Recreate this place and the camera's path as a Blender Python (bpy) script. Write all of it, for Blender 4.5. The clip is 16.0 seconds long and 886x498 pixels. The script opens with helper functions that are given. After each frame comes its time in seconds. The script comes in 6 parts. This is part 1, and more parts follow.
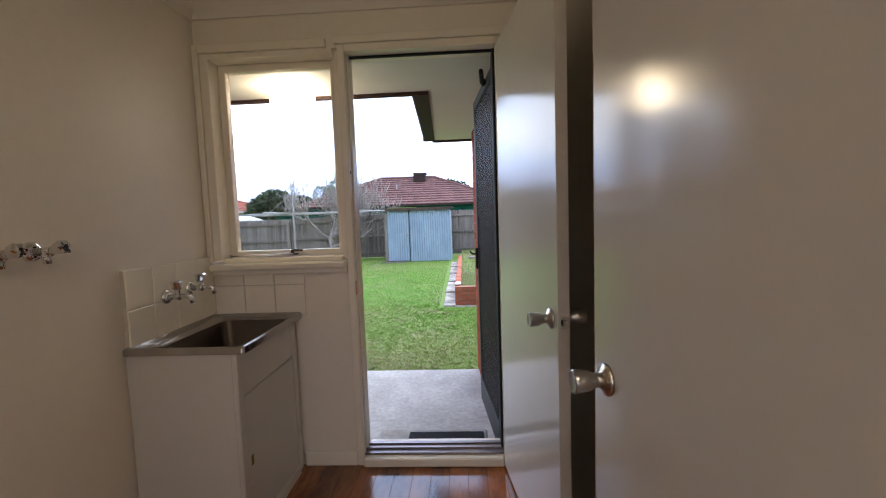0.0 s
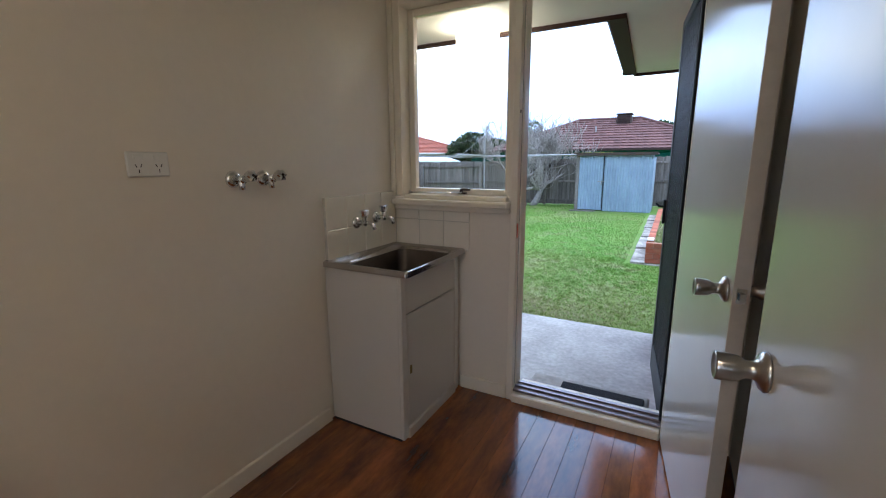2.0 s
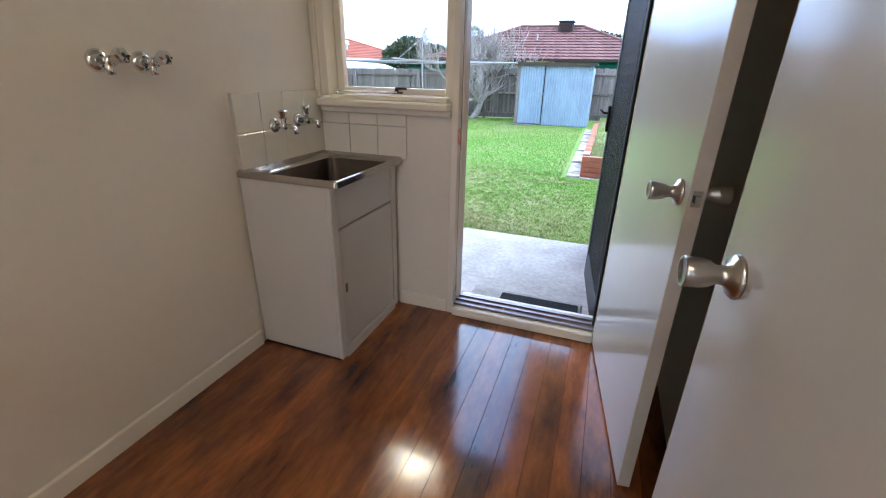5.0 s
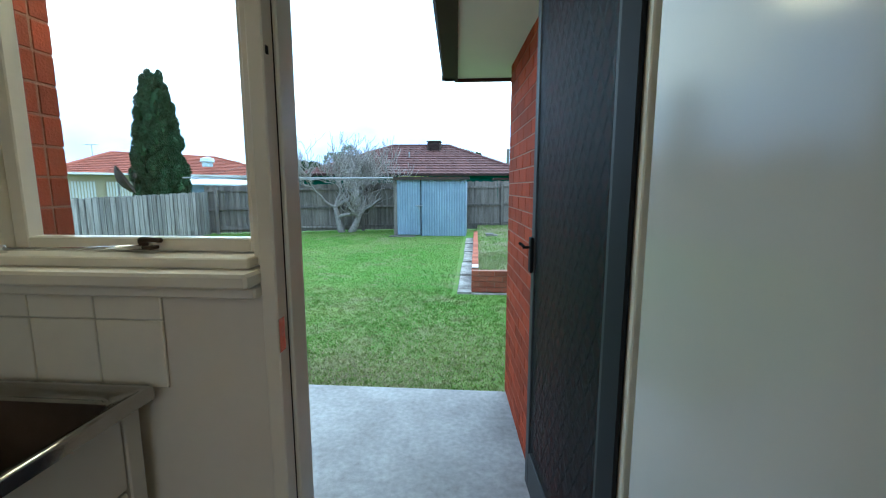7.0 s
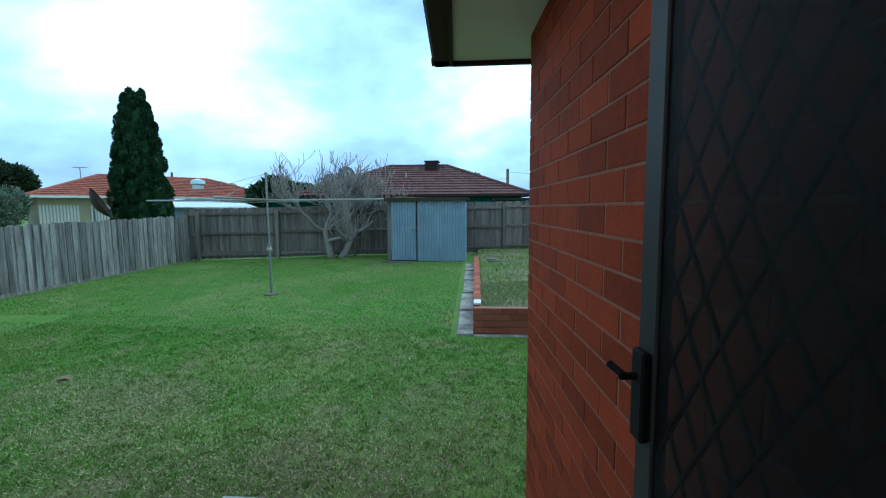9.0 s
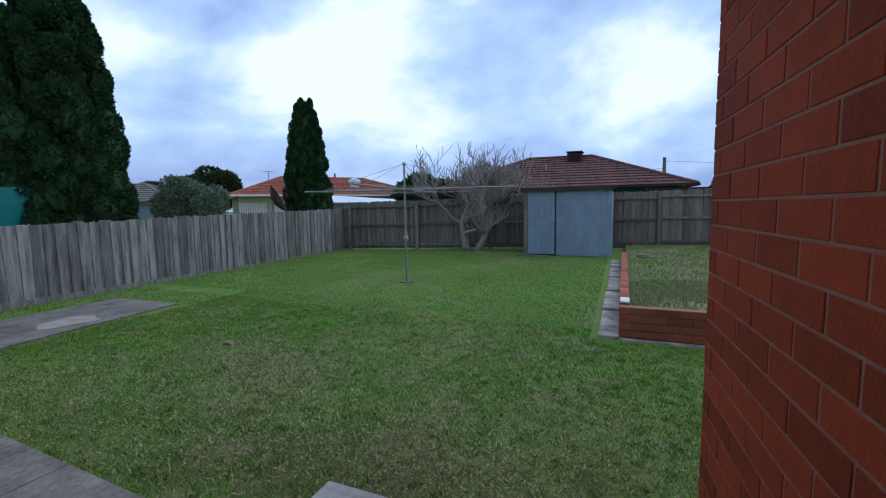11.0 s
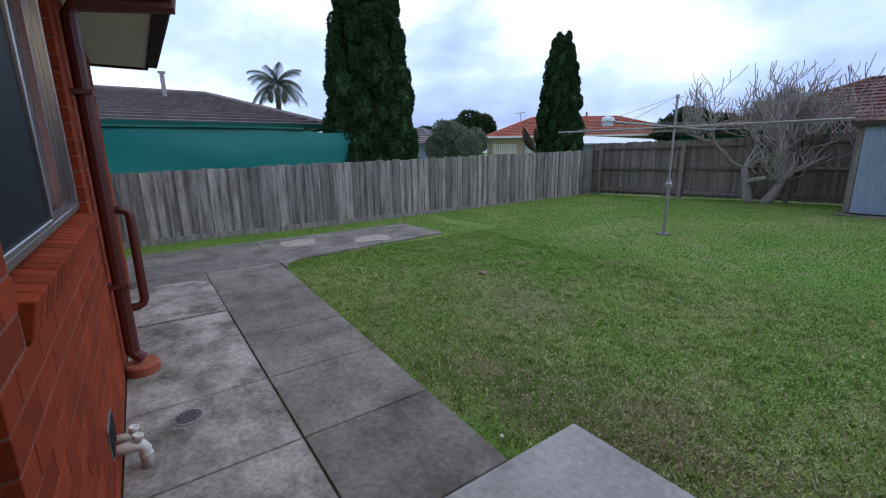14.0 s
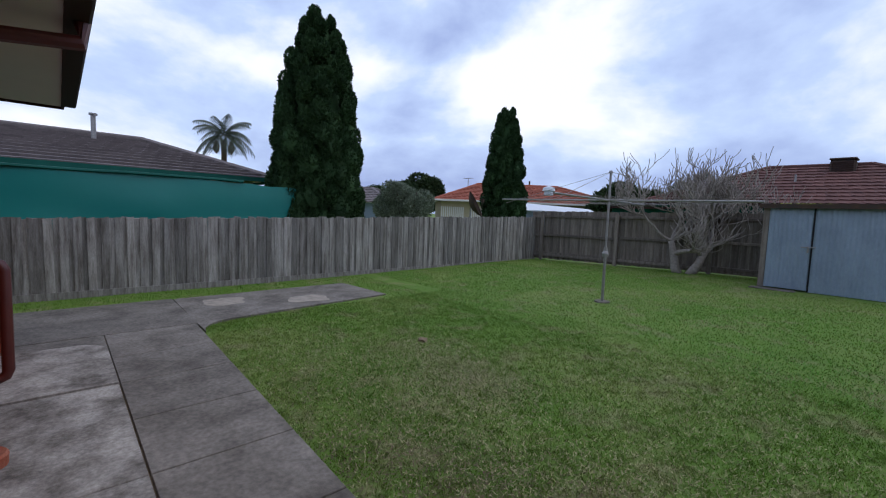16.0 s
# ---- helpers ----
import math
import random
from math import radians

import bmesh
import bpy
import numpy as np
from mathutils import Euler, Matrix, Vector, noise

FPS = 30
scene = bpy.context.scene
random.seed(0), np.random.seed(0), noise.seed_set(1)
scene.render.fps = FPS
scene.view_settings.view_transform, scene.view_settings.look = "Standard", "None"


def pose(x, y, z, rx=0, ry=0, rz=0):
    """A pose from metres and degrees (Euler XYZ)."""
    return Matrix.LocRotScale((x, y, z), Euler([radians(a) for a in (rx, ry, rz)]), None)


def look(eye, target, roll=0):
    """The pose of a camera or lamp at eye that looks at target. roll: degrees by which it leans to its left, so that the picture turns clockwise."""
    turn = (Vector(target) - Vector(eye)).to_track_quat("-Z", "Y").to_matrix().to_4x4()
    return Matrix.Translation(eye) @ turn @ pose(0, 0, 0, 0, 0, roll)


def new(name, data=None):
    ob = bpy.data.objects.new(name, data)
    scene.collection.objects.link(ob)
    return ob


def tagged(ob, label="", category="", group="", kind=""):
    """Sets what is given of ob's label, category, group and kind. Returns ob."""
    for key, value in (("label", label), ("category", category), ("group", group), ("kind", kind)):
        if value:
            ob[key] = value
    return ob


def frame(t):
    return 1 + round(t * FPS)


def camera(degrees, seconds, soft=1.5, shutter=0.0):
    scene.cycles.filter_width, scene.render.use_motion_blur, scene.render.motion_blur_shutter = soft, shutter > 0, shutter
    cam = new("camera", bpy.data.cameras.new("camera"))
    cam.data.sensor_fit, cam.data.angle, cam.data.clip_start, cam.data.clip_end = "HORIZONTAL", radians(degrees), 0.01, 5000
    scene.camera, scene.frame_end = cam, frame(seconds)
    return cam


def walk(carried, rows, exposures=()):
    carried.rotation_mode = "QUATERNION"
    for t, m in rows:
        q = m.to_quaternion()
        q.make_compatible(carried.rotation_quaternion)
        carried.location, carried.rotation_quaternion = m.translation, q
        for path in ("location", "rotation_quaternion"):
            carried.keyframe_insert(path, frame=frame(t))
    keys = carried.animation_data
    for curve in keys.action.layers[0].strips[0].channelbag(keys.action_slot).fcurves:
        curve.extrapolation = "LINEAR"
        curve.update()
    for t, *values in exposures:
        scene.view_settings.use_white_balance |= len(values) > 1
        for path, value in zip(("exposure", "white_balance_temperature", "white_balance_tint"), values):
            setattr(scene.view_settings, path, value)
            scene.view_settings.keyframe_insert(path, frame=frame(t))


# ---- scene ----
cam = camera(92.4, 16.0, soft=1.15)
PATH = [
    (0, (0.992, 0.654, 1.23), (0.892, 2.645, 1.071), -2.0),
    (0.5, (1.052, 0.683, 1.232), (0.618, 2.629, 1.081), -1.6),
    (1, (1.102, 0.695, 1.23), (0.373, 2.549, 1.05), -1.2),
    (1.5, (1.115, 0.701, 1.231), (0.24, 2.481, 0.976), -0.8),
    (2, (1.111, 0.708, 1.217), (0.182, 2.434, 0.821), -0.3),
    (2.5, (1.103, 0.709, 1.192), (0.175, 2.397, 0.653), 0.1),
    (3, (1.102, 0.708, 1.159), (0.173, 2.342, 0.475), 0.3),
    (3.2, (1.105, 0.704, 1.148), (0.176, 2.315, 0.413), 0.4),
    (5.3, (1.031, 0.912, 1.154), (0.505, 2.69, 0.404), 0.7),
    (5.5, (0.998, 1.0, 1.17), (0.542, 2.831, 0.506), 0.5),
    (6, (0.936, 1.278, 1.207), (0.643, 3.201, 0.743), 0.6),
    (6.5, (0.873, 1.556, 1.205), (0.668, 3.52, 0.886), 0.4),
    (7, (0.858, 1.859, 1.193), (0.705, 3.833, 0.906), -0.0),
    (7.5, (0.843, 2.143, 1.199), (0.699, 4.121, 0.937), -0.4),
    (8, (0.804, 2.426, 1.22), (0.672, 4.411, 1.008), -0.5),
    (8.2, (0.815, 2.532, 1.227), (0.685, 4.518, 1.029), -0.5),
    (10.3, (0.83, 3.279, 1.083), (0.367, 5.214, 0.89), -0.8),
    (10.5, (0.829, 3.315, 1.053), (0.268, 5.225, 0.861), -1.0),
    (11, (0.813, 3.336, 1.041), (0.036, 5.168, 0.845), -0.9),
    (11.5, (0.793, 3.325, 1.056), (-0.165, 5.069, 0.854), -1.1),
    (12, (0.763, 3.322, 1.044), (-0.356, 4.957, 0.769), -1.0),
    (12.5, (0.757, 3.323, 1.038), (-0.48, 4.852, 0.675), -0.8),
    (13, (0.705, 3.327, 1.012), (-0.636, 4.745, 0.576), -0.7),
    (13.5, (0.682, 3.32, 1.02), (-0.773, 4.611, 0.555), -0.7),
    (14, (0.664, 3.32, 1.039), (-0.931, 4.441, 0.595), -0.8),
    (14.5, (0.639, 3.314, 1.052), (-1.055, 4.315, 0.694), -0.5),
    (15, (0.635, 3.322, 1.069), (-1.11, 4.27, 0.825), 0.1),
    (15.5, (0.623, 3.388, 1.091), (-1.07, 4.439, 0.92), 1.1),
    (16, (0.545, 3.512, 1.066), (-0.932, 4.849, 0.897), 2.1),
]
EXPOSURES = [(0.0, 1.85, 5950, 11), (1.5, 1.75, 5300, 5), (3.2, 2.1, 5400, 6), (5.4, 2.5, 5400, 6), (6.0, 2.25, 5200, 0), (7.0, 1.6, 5000, -12), (8.2, 0.8, 4750, -24), (10.3, 0.0, 5450, 2), (11.5, -0.1, 5500, 6), (13.0, 0.1, 5750, 10), (14.5, 0.25, 5850, 12), (16.0, -0.1, 6000, 13)]
walk(cam, [(t, look(eye, target, roll)) for t, eye, target, roll in PATH], EXPOSURES)

# ---- world and light ----
SUN_EL, SUN_AZ = radians(58), radians(-50)


def make_world():
    world = bpy.data.worlds.new("overcast_sky")
    scene.world = world
    world.use_nodes = True
    nt = world.node_tree
    nt.nodes.clear()
    out = nt.nodes.new("ShaderNodeOutputWorld")
    bg = nt.nodes.new("ShaderNodeBackground")
    sky = nt.nodes.new("ShaderNodeTexSky")
    sky.sky_type = "NISHITA"
    sky.sun_disc = False
    sky.sun_elevation, sky.sun_rotation = SUN_EL, SUN_AZ
    coord = nt.nodes.new("ShaderNodeTexCoord")
    mapn = nt.nodes.new("ShaderNodeMapping")
    mapn.inputs["Scale"].default_value = (1.0, 1.0, 1.9)
    mapn.inputs["Rotation"].default_value = (0, 0, radians(-22))
    n1 = nt.nodes.new("ShaderNodeTexNoise")
    n1.inputs["Scale"].default_value, n1.inputs["Detail"].default_value, n1.inputs["Roughness"].default_value = 1.9, 8, 0.52
    n1.inputs["Distortion"].default_value = 0.15
    ramp = nt.nodes.new("ShaderNodeValToRGB")
    ramp.color_ramp.elements[0].position, ramp.color_ramp.elements[1].position = 0.40, 0.62
    ramp.color_ramp.elements[0].color = (4.4, 5.4, 9.0, 1)
    ramp.color_ramp.elements[1].color = (14.5, 14.5, 14.6, 1)
    mid = ramp.color_ramp.elements.new(0.53)
    mid.color = (8.2, 9.8, 12.9, 1)
    mix = nt.nodes.new("ShaderNodeMix")
    mix.data_type = "RGBA"
    mix.inputs["Factor"].default_value = 0.88
    nt.links.new(coord.outputs["Generated"], mapn.inputs["Vector"])
    nt.links.new(mapn.outputs["Vector"], n1.inputs["Vector"])
    nt.links.new(n1.outputs["Fac"], ramp.inputs["Fac"])
    nt.links.new(sky.outputs["Color"], mix.inputs["A"])
    nt.links.new(ramp.outputs["Color"], mix.inputs["B"])
    nt.links.new(mix.outputs["Result"], bg.inputs["Color"])
    bg.inputs["Strength"].default_value = 0.084
    nt.links.new(bg.outputs["Background"], out.inputs["Surface"])


make_world()
sun = new("sun", bpy.data.lights.new("sun", "SUN"))
sun.data.energy, sun.data.angle, sun.data.color = 1.0, radians(60), (1.0, 0.96, 0.90)
sun.matrix_world = pose(0, 0, 20, 32, 0, 130)

# unseen area lamp behind the laundry, added to brighten the room
hall_light = new("hall_fill_light", bpy.data.lights.new("hall_fill_light", "AREA"))
hall_light.data.shape, hall_light.data.size, hall_light.data.size_y = "RECTANGLE", 1.38, 1.18
hall_light.data.energy, hall_light.data.color = 4.0, (1.0, 0.86, 0.72)
hall_light.matrix_world = pose(0.8, -2.63, 1.45, 90, 0, 0)

# ---- materials ----


def mat(name, color, rough=0.6, metal=0.0, var=0.0, scale=8.0, color2=None, bump=0.0, bump_scale=60.0, island=0.0, fine=0.0, stretch=(1, 1, 1), coat=0.0, spec=None):
    """Principled material: base colour, large stains towards color2, fine grain, per-piece variation and relief."""
    m = bpy.data.materials.new(name)
    m.use_nodes = True
    nt = m.node_tree
    b = nt.nodes["Principled BSDF"]
    b.inputs["Roughness"].default_value, b.inputs["Metallic"].default_value = rough, metal
    b.inputs["Specular IOR Level"].default_value = spec if spec is not None else (0.18 if rough >= 0.7 else 0.5)
    b.inputs["Coat Weight"].default_value = coat
    b.inputs["Coat Roughness"].default_value = 0.08
    geo = nt.nodes.new("ShaderNodeNewGeometry")
    vec = nt.nodes.new("ShaderNodeMapping")
    vec.inputs["Scale"].default_value = stretch
    nt.links.new(geo.outputs["Position"], vec.inputs["Vector"])
    rgb = nt.nodes.new("ShaderNodeRGB")
    rgb.outputs[0].default_value = (*color, 1)
    col = rgb.outputs[0]
    if var:
        n = nt.nodes.new("ShaderNodeTexNoise")
        n.inputs["Scale"].default_value, n.inputs["Detail"].default_value, n.inputs["Roughness"].default_value = scale, 6, 0.65
        r = nt.nodes.new("ShaderNodeValToRGB")
        r.color_ramp.elements[0].position, r.color_ramp.elements[1].position = 0.38, 0.66
        mx = nt.nodes.new("ShaderNodeMix")
        mx.data_type = "RGBA"
        mx.inputs["B"].default_value = (*(color2 or [c * 0.6 for c in color]), 1)
        sc = nt.nodes.new("ShaderNodeMath")
        sc.operation = "MULTIPLY"
        sc.inputs[1].default_value = var
        nt.links.new(vec.outputs[0], n.inputs["Vector"])
        nt.links.new(n.outputs["Fac"], r.inputs["Fac"])
        nt.links.new(r.outputs["Color"], sc.inputs[0])
        nt.links.new(sc.outputs[0], mx.inputs["Factor"])
        nt.links.new(col, mx.inputs["A"])
        col = mx.outputs["Result"]
    if fine:
        n = nt.nodes.new("ShaderNodeTexNoise")
        n.inputs["Scale"].default_value, n.inputs["Detail"].default_value = scale * 12, 3
        hv = nt.nodes.new("ShaderNodeHueSaturation")
        mr = nt.nodes.new("ShaderNodeMapRange")
        mr.inputs["From Min"].default_value, mr.inputs["From Max"].default_value = 0.25, 0.75
        mr.inputs["To Min"].default_value, mr.inputs["To Max"].default_value = 1 - fine, 1 + fine
        nt.links.new(vec.outputs[0], n.inputs["Vector"])
        nt.links.new(n.outputs["Fac"], mr.inputs["Value"])
        nt.links.new(mr.outputs[0], hv.inputs["Value"])
        nt.links.new(col, hv.inputs["Color"])
        col = hv.outputs["Color"]
    if island:
        info = nt.nodes.new("ShaderNodeObjectInfo")
        add = nt.nodes.new("ShaderNodeMath")
        add.operation = "ADD"
        fr = nt.nodes.new("ShaderNodeMath")
        fr.operation = "FRACT"
        hv = nt.nodes.new("ShaderNodeHueSaturation")
        mr = nt.nodes.new("ShaderNodeMapRange")
        mr.inputs["To Min"].default_value, mr.inputs["To Max"].default_value = 1 - island, 1 + island
        nt.links.new(info.outputs["Random"], add.inputs[0])
        nt.links.new(geo.outputs["Random Per Island"], add.inputs[1])
        nt.links.new(add.outputs[0], fr.inputs[0])
        nt.links.new(fr.outputs[0], mr.inputs["Value"])
        nt.links.new(mr.outputs[0], hv.inputs["Value"])
        nt.links.new(col, hv.inputs["Color"])
        col = hv.outputs["Color"]
    nt.links.new(col, b.inputs["Base Color"])
    if bump:
        n = nt.nodes.new("ShaderNodeTexNoise")
        n.inputs["Scale"].default_value, n.inputs["Detail"].default_value = bump_scale, 4
        bp = nt.nodes.new("ShaderNodeBump")
        bp.inputs["Strength"].default_value, bp.inputs["Distance"].default_value = bump, 0.01
        nt.links.new(vec.outputs[0], n.inputs["Vector"])
        nt.links.new(n.outputs["Fac"], bp.inputs["Height"])
        nt.links.new(bp.outputs[0], b.inputs["Normal"])
    return m


def glass(name, tint=(1, 1, 1), rough=0.0):
    m = bpy.data.materials.new(name)
    m.use_nodes = True
    b = m.node_tree.nodes["Principled BSDF"]
    b.inputs["Base Color"].default_value = (*tint, 1)
    b.inputs["Transmission Weight"].default_value, b.inputs["Roughness"].default_value, b.inputs["IOR"].default_value = 1.0, rough, 1.45
    return m


def emit(name, color, strength):
    m = bpy.data.materials.new(name)
    m.use_nodes = True
    b = m.node_tree.nodes["Principled BSDF"]
    b.inputs["Base Color"].default_value = (0.85, 0.83, 0.78, 1)
    b.inputs["Emission Color"].default_value, b.inputs["Emission Strength"].default_value = (*color, 1), strength
    return m


M_WALL = mat("cream_wall_paint", (0.74, 0.67, 0.555), 0.45, var=0.10, scale=2.5, color2=(0.67, 0.595, 0.48), bump=0.04, bump_scale=90, fine=0.015)
M_TRIM = mat("cream_gloss_trim", (0.79, 0.72, 0.59), 0.3, var=0.12, scale=5, color2=(0.60, 0.53, 0.43), bump=0.03, bump_scale=50)
M_CEIL = mat("white_ceiling_paint", (0.72, 0.67, 0.60), 0.7, var=0.08, scale=3)
M_DOOR = mat("gloss_white_door", (0.60, 0.565, 0.51), 0.15, var=0.10, scale=2, bump=0.02, bump_scale=14)
M_DOOREDGE = mat("worn_door_edge", (0.52, 0.46, 0.39), 0.5, var=0.4, scale=9, color2=(0.30, 0.26, 0.21))
M_TILE = mat("cream_glazed_tile", (0.80, 0.735, 0.61), 0.16, var=0.12, scale=9, island=0.03)
M_GROUT = mat("grey_grout", (0.60, 0.55, 0.46), 0.8, var=0.4, scale=20)
M_CAB = mat("white_enamel_steel", (0.58, 0.545, 0.475), 0.35, var=0.12, scale=4, color2=(0.55, 0.50, 0.42), bump=0.02, bump_scale=20)
M_RUST = mat("rusty_chip", (0.23, 0.17, 0.06), 0.8, var=0.6, scale=60)
M_SATIN = mat("satin_chrome", (0.50, 0.48, 0.45), 0.28, 1.0, var=0.2, scale=30)
M_STEEL = mat("brushed_stainless", (0.46, 0.435, 0.41), 0.18, 1.0, var=0.25, scale=12, bump=0.03, bump_scale=200)
# bowl steel darker than the rim: its dark reflections put into the colour
M_BOWL = mat("darkened_steel_bowl", (0.12, 0.10, 0.085), 0.32, 1.0, var=0.4, scale=10, bump=0.03, bump_scale=150)
M_CHROME = mat("chrome", (0.75, 0.75, 0.75), 0.08, 1.0, var=0.15, scale=30)
M_ALU = mat("dull_aluminium", (0.47, 0.46, 0.47), 0.35, 1.0, var=0.3, scale=30)
M_THRESHOLD = mat("worn_threshold_metal", (0.30, 0.26, 0.255), 0.38, 1.0, var=0.5, scale=20)
M_PLASTIC = mat("white_plastic", (0.72, 0.70, 0.64), 0.35, var=0.1, scale=10)
M_DARK = mat("dark_recess", (0.02, 0.02, 0.02), 0.8)
M_BOARD = mat("oiled_pine_board", (0.32, 0.098, 0.021), 0.14, var=1.0, scale=1.9, color2=(0.048, 0.013, 0.006), bump=0.05, bump_scale=40, island=0.28, fine=0.14, stretch=(3.0, 0.8, 1), coat=0.5)
M_BRICK = mat("red_clay_brick", (0.295, 0.047, 0.014), 0.85, var=0.55, scale=11, color2=(0.19, 0.036, 0.014), bump=0.25, bump_scale=120, island=0.24, fine=0.14)
M_BEDBRICK = mat("worn_bed_brick", (0.31, 0.085, 0.045), 0.85, var=0.6, scale=9, color2=(0.26, 0.13, 0.085), bump=0.3, bump_scale=90, island=0.25, fine=0.18)
M_MORTAR = mat("pinkish_mortar", (0.30, 0.165, 0.115), 0.9, var=0.5, scale=14, color2=(0.21, 0.10, 0.065), bump=0.3, bump_scale=150)
M_SOFFIT = mat("white_soffit_paint", (0.66, 0.64, 0.58), 0.6, var=0.12, scale=2)
M_FASCIA = mat("brown_gutter_paint", (0.042, 0.022, 0.018), 0.7, var=0.3, scale=8)
M_PIPE = mat("dark_red_pipe_paint", (0.105, 0.022, 0.016), 0.4, var=0.35, scale=12, color2=(0.06, 0.014, 0.012))
M_CONC = mat("weathered_concrete", (0.215, 0.192, 0.165), 0.85, var=0.9, scale=2.4, color2=(0.095, 0.082, 0.068), bump=0.25, bump_scale=110, island=0.14, fine=0.28)
M_PADCONC = mat("pale_pad_concrete", (0.41, 0.375, 0.33), 0.85, var=1.0, scale=3.4, color2=(0.13, 0.113, 0.095), bump=0.25, bump_scale=110, fine=0.28)
M_PORCH = mat("pale_porch_concrete", (0.36, 0.345, 0.325), 0.85, var=0.7, scale=2.2, color2=(0.215, 0.20, 0.188), bump=0.2, bump_scale=110, fine=0.18)
M_LIGHTCONC = mat("patched_pale_concrete", (0.35, 0.305, 0.25), 0.9, var=0.8, scale=9, fine=0.12)


def lawn_mat(name, gain, island):
    """Lawn colour: broad lush and pale areas, worn straw patches and small dark tufts."""
    m = mat(name, (0.5, 0.5, 0.5), 0.8, island=island, bump=0.5, bump_scale=45)
    nt = m.node_tree
    b = nt.nodes["Principled BSDF"]
    geo = nt.nodes.new("ShaderNodeNewGeometry")

    def blotch(scale, lo, hi, detail, offset):
        mp = nt.nodes.new("ShaderNodeMapping")
        mp.inputs["Location"].default_value = (offset, offset * 0.7, 0)
        n = nt.nodes.new("ShaderNodeTexNoise")
        n.inputs["Scale"].default_value, n.inputs["Detail"].default_value, n.inputs["Roughness"].default_value = scale, detail, 0.62
        r = nt.nodes.new("ShaderNodeMapRange")
        r.inputs["From Min"].default_value, r.inputs["From Max"].default_value = lo, hi
        nt.links.new(geo.outputs["Position"], mp.inputs["Vector"])
        nt.links.new(mp.outputs[0], n.inputs["Vector"])
        nt.links.new(n.outputs["Fac"], r.inputs["Value"])
        return r.outputs[0]

    def over(col, tint, fac):
        mx = nt.nodes.new("ShaderNodeMix")
        mx.data_type = "RGBA"
        mx.inputs["B"].default_value = (*[c * gain for c in tint], 1)
        nt.links.new(col, mx.inputs["A"])
        nt.links.new(fac, mx.inputs["Factor"])
        return mx.outputs["Result"]

    base = nt.nodes.new("ShaderNodeRGB")
    base.outputs[0].default_value = (0.118 * gain, 0.205 * gain, 0.029 * gain, 1)
    col = over(base.outputs[0], (0.185, 0.240, 0.060), blotch(0.55, 0.42, 0.66, 4, 3.0))
    col = over(col, (0.096, 0.182, 0.022), blotch(1.5, 0.48, 0.74, 3, 11.0))
    col = over(col, (0.225, 0.215, 0.100), blotch(2.1, 0.52, 0.74, 5, 23.0))
    col = over(col, (0.080, 0.140, 0.026), blotch(30.0, 0.50, 0.80, 3, 5.0))
    hv = nt.nodes["Hue/Saturation/Value"]
    nt.links.new(col, hv.inputs["Color"])
    return m


M_SOIL = lawn_mat("lawn_soil", 0.92, 0.02)
M_GRASS = lawn_mat("lawn_grass", 1.16, 0.20)
M_DIRT = mat("bare_earth", (0.17, 0.125, 0.08), 0.95, var=0.6, scale=5, color2=(0.10, 0.08, 0.05), island=0.3)
M_BEDSOIL = mat("bed_earth", (0.215, 0.175, 0.105), 0.95, var=0.9, scale=0.9, color2=(0.105, 0.150, 0.035), bump=0.5, bump_scale=40, fine=0.3)
M_DRYGRASS = mat("dry_grass", (0.27, 0.27, 0.13), 0.85, var=0.5, scale=2, color2=(0.20, 0.25, 0.09), island=0.3)
M_PALING = mat("grey_weathered_paling", (0.30, 0.285, 0.26), 0.9, var=0.9, scale=3.6, color2=(0.115, 0.10, 0.085), bump=0.4, bump_scale=30, island=0.38, fine=0.25, stretch=(5, 5, 0.5))
M_RAIL = mat("dark_weathered_rail", (0.215, 0.185, 0.155), 0.9, var=0.7, scale=3.0, color2=(0.095, 0.078, 0.062), bump=0.4, bump_scale=30, island=0.3, fine=0.25, stretch=(5, 5, 0.5))
M_SHED = mat("pale_blue_corrugated_steel", (0.265, 0.335, 0.40), 0.5, 0.15, var=0.6, scale=2.5, color2=(0.165, 0.21, 0.26), fine=0.06, stretch=(1, 1, 0.5))
M_SHEDROOF = mat("rusty_roof_edge", (0.045, 0.037, 0.033), 0.8, var=0.6, scale=6, color2=(0.10, 0.055, 0.03))
M_MESH = mat("green_shade_cloth", (0.006, 0.175, 0.15), 0.42, var=0.6, scale=0.9, color2=(0.012, 0.20, 0.165), bump=0.3, bump_scale=4)
M_GREYTILE = mat("grey_roof_tile", (0.17, 0.145, 0.14), 0.8, var=0.5, scale=2.5, color2=(0.115, 0.097, 0.095), island=0.12, fine=0.15)
M_BROWNTILE = mat("brown_roof_tile", (0.118, 0.056, 0.048), 0.8, var=0.5, scale=1.5, color2=(0.085, 0.04, 0.035), island=0.2, fine=0.15)
M_REDTILE = mat("terracotta_roof_tile", (0.29, 0.095, 0.062), 0.8, var=0.5, scale=1.2, color2=(0.25, 0.075, 0.04), island=0.2, fine=0.12)
M_CREAMWALL = mat("cream_far_wall", (0.45, 0.38, 0.24), 0.8, var=0.3, scale=3)
M_GREENWALL = mat("dark_green_far_wall", (0.012, 0.10, 0.075), 0.7, var=0.5, scale=1.5)
M_BLUEGREY = mat("blue_grey_cladding", (0.20, 0.25, 0.31), 0.6, var=0.3, scale=2)
M_WHITEROOF = mat("pale_metal_roof", (0.62, 0.66, 0.70), 0.5, var=0.2, scale=2)
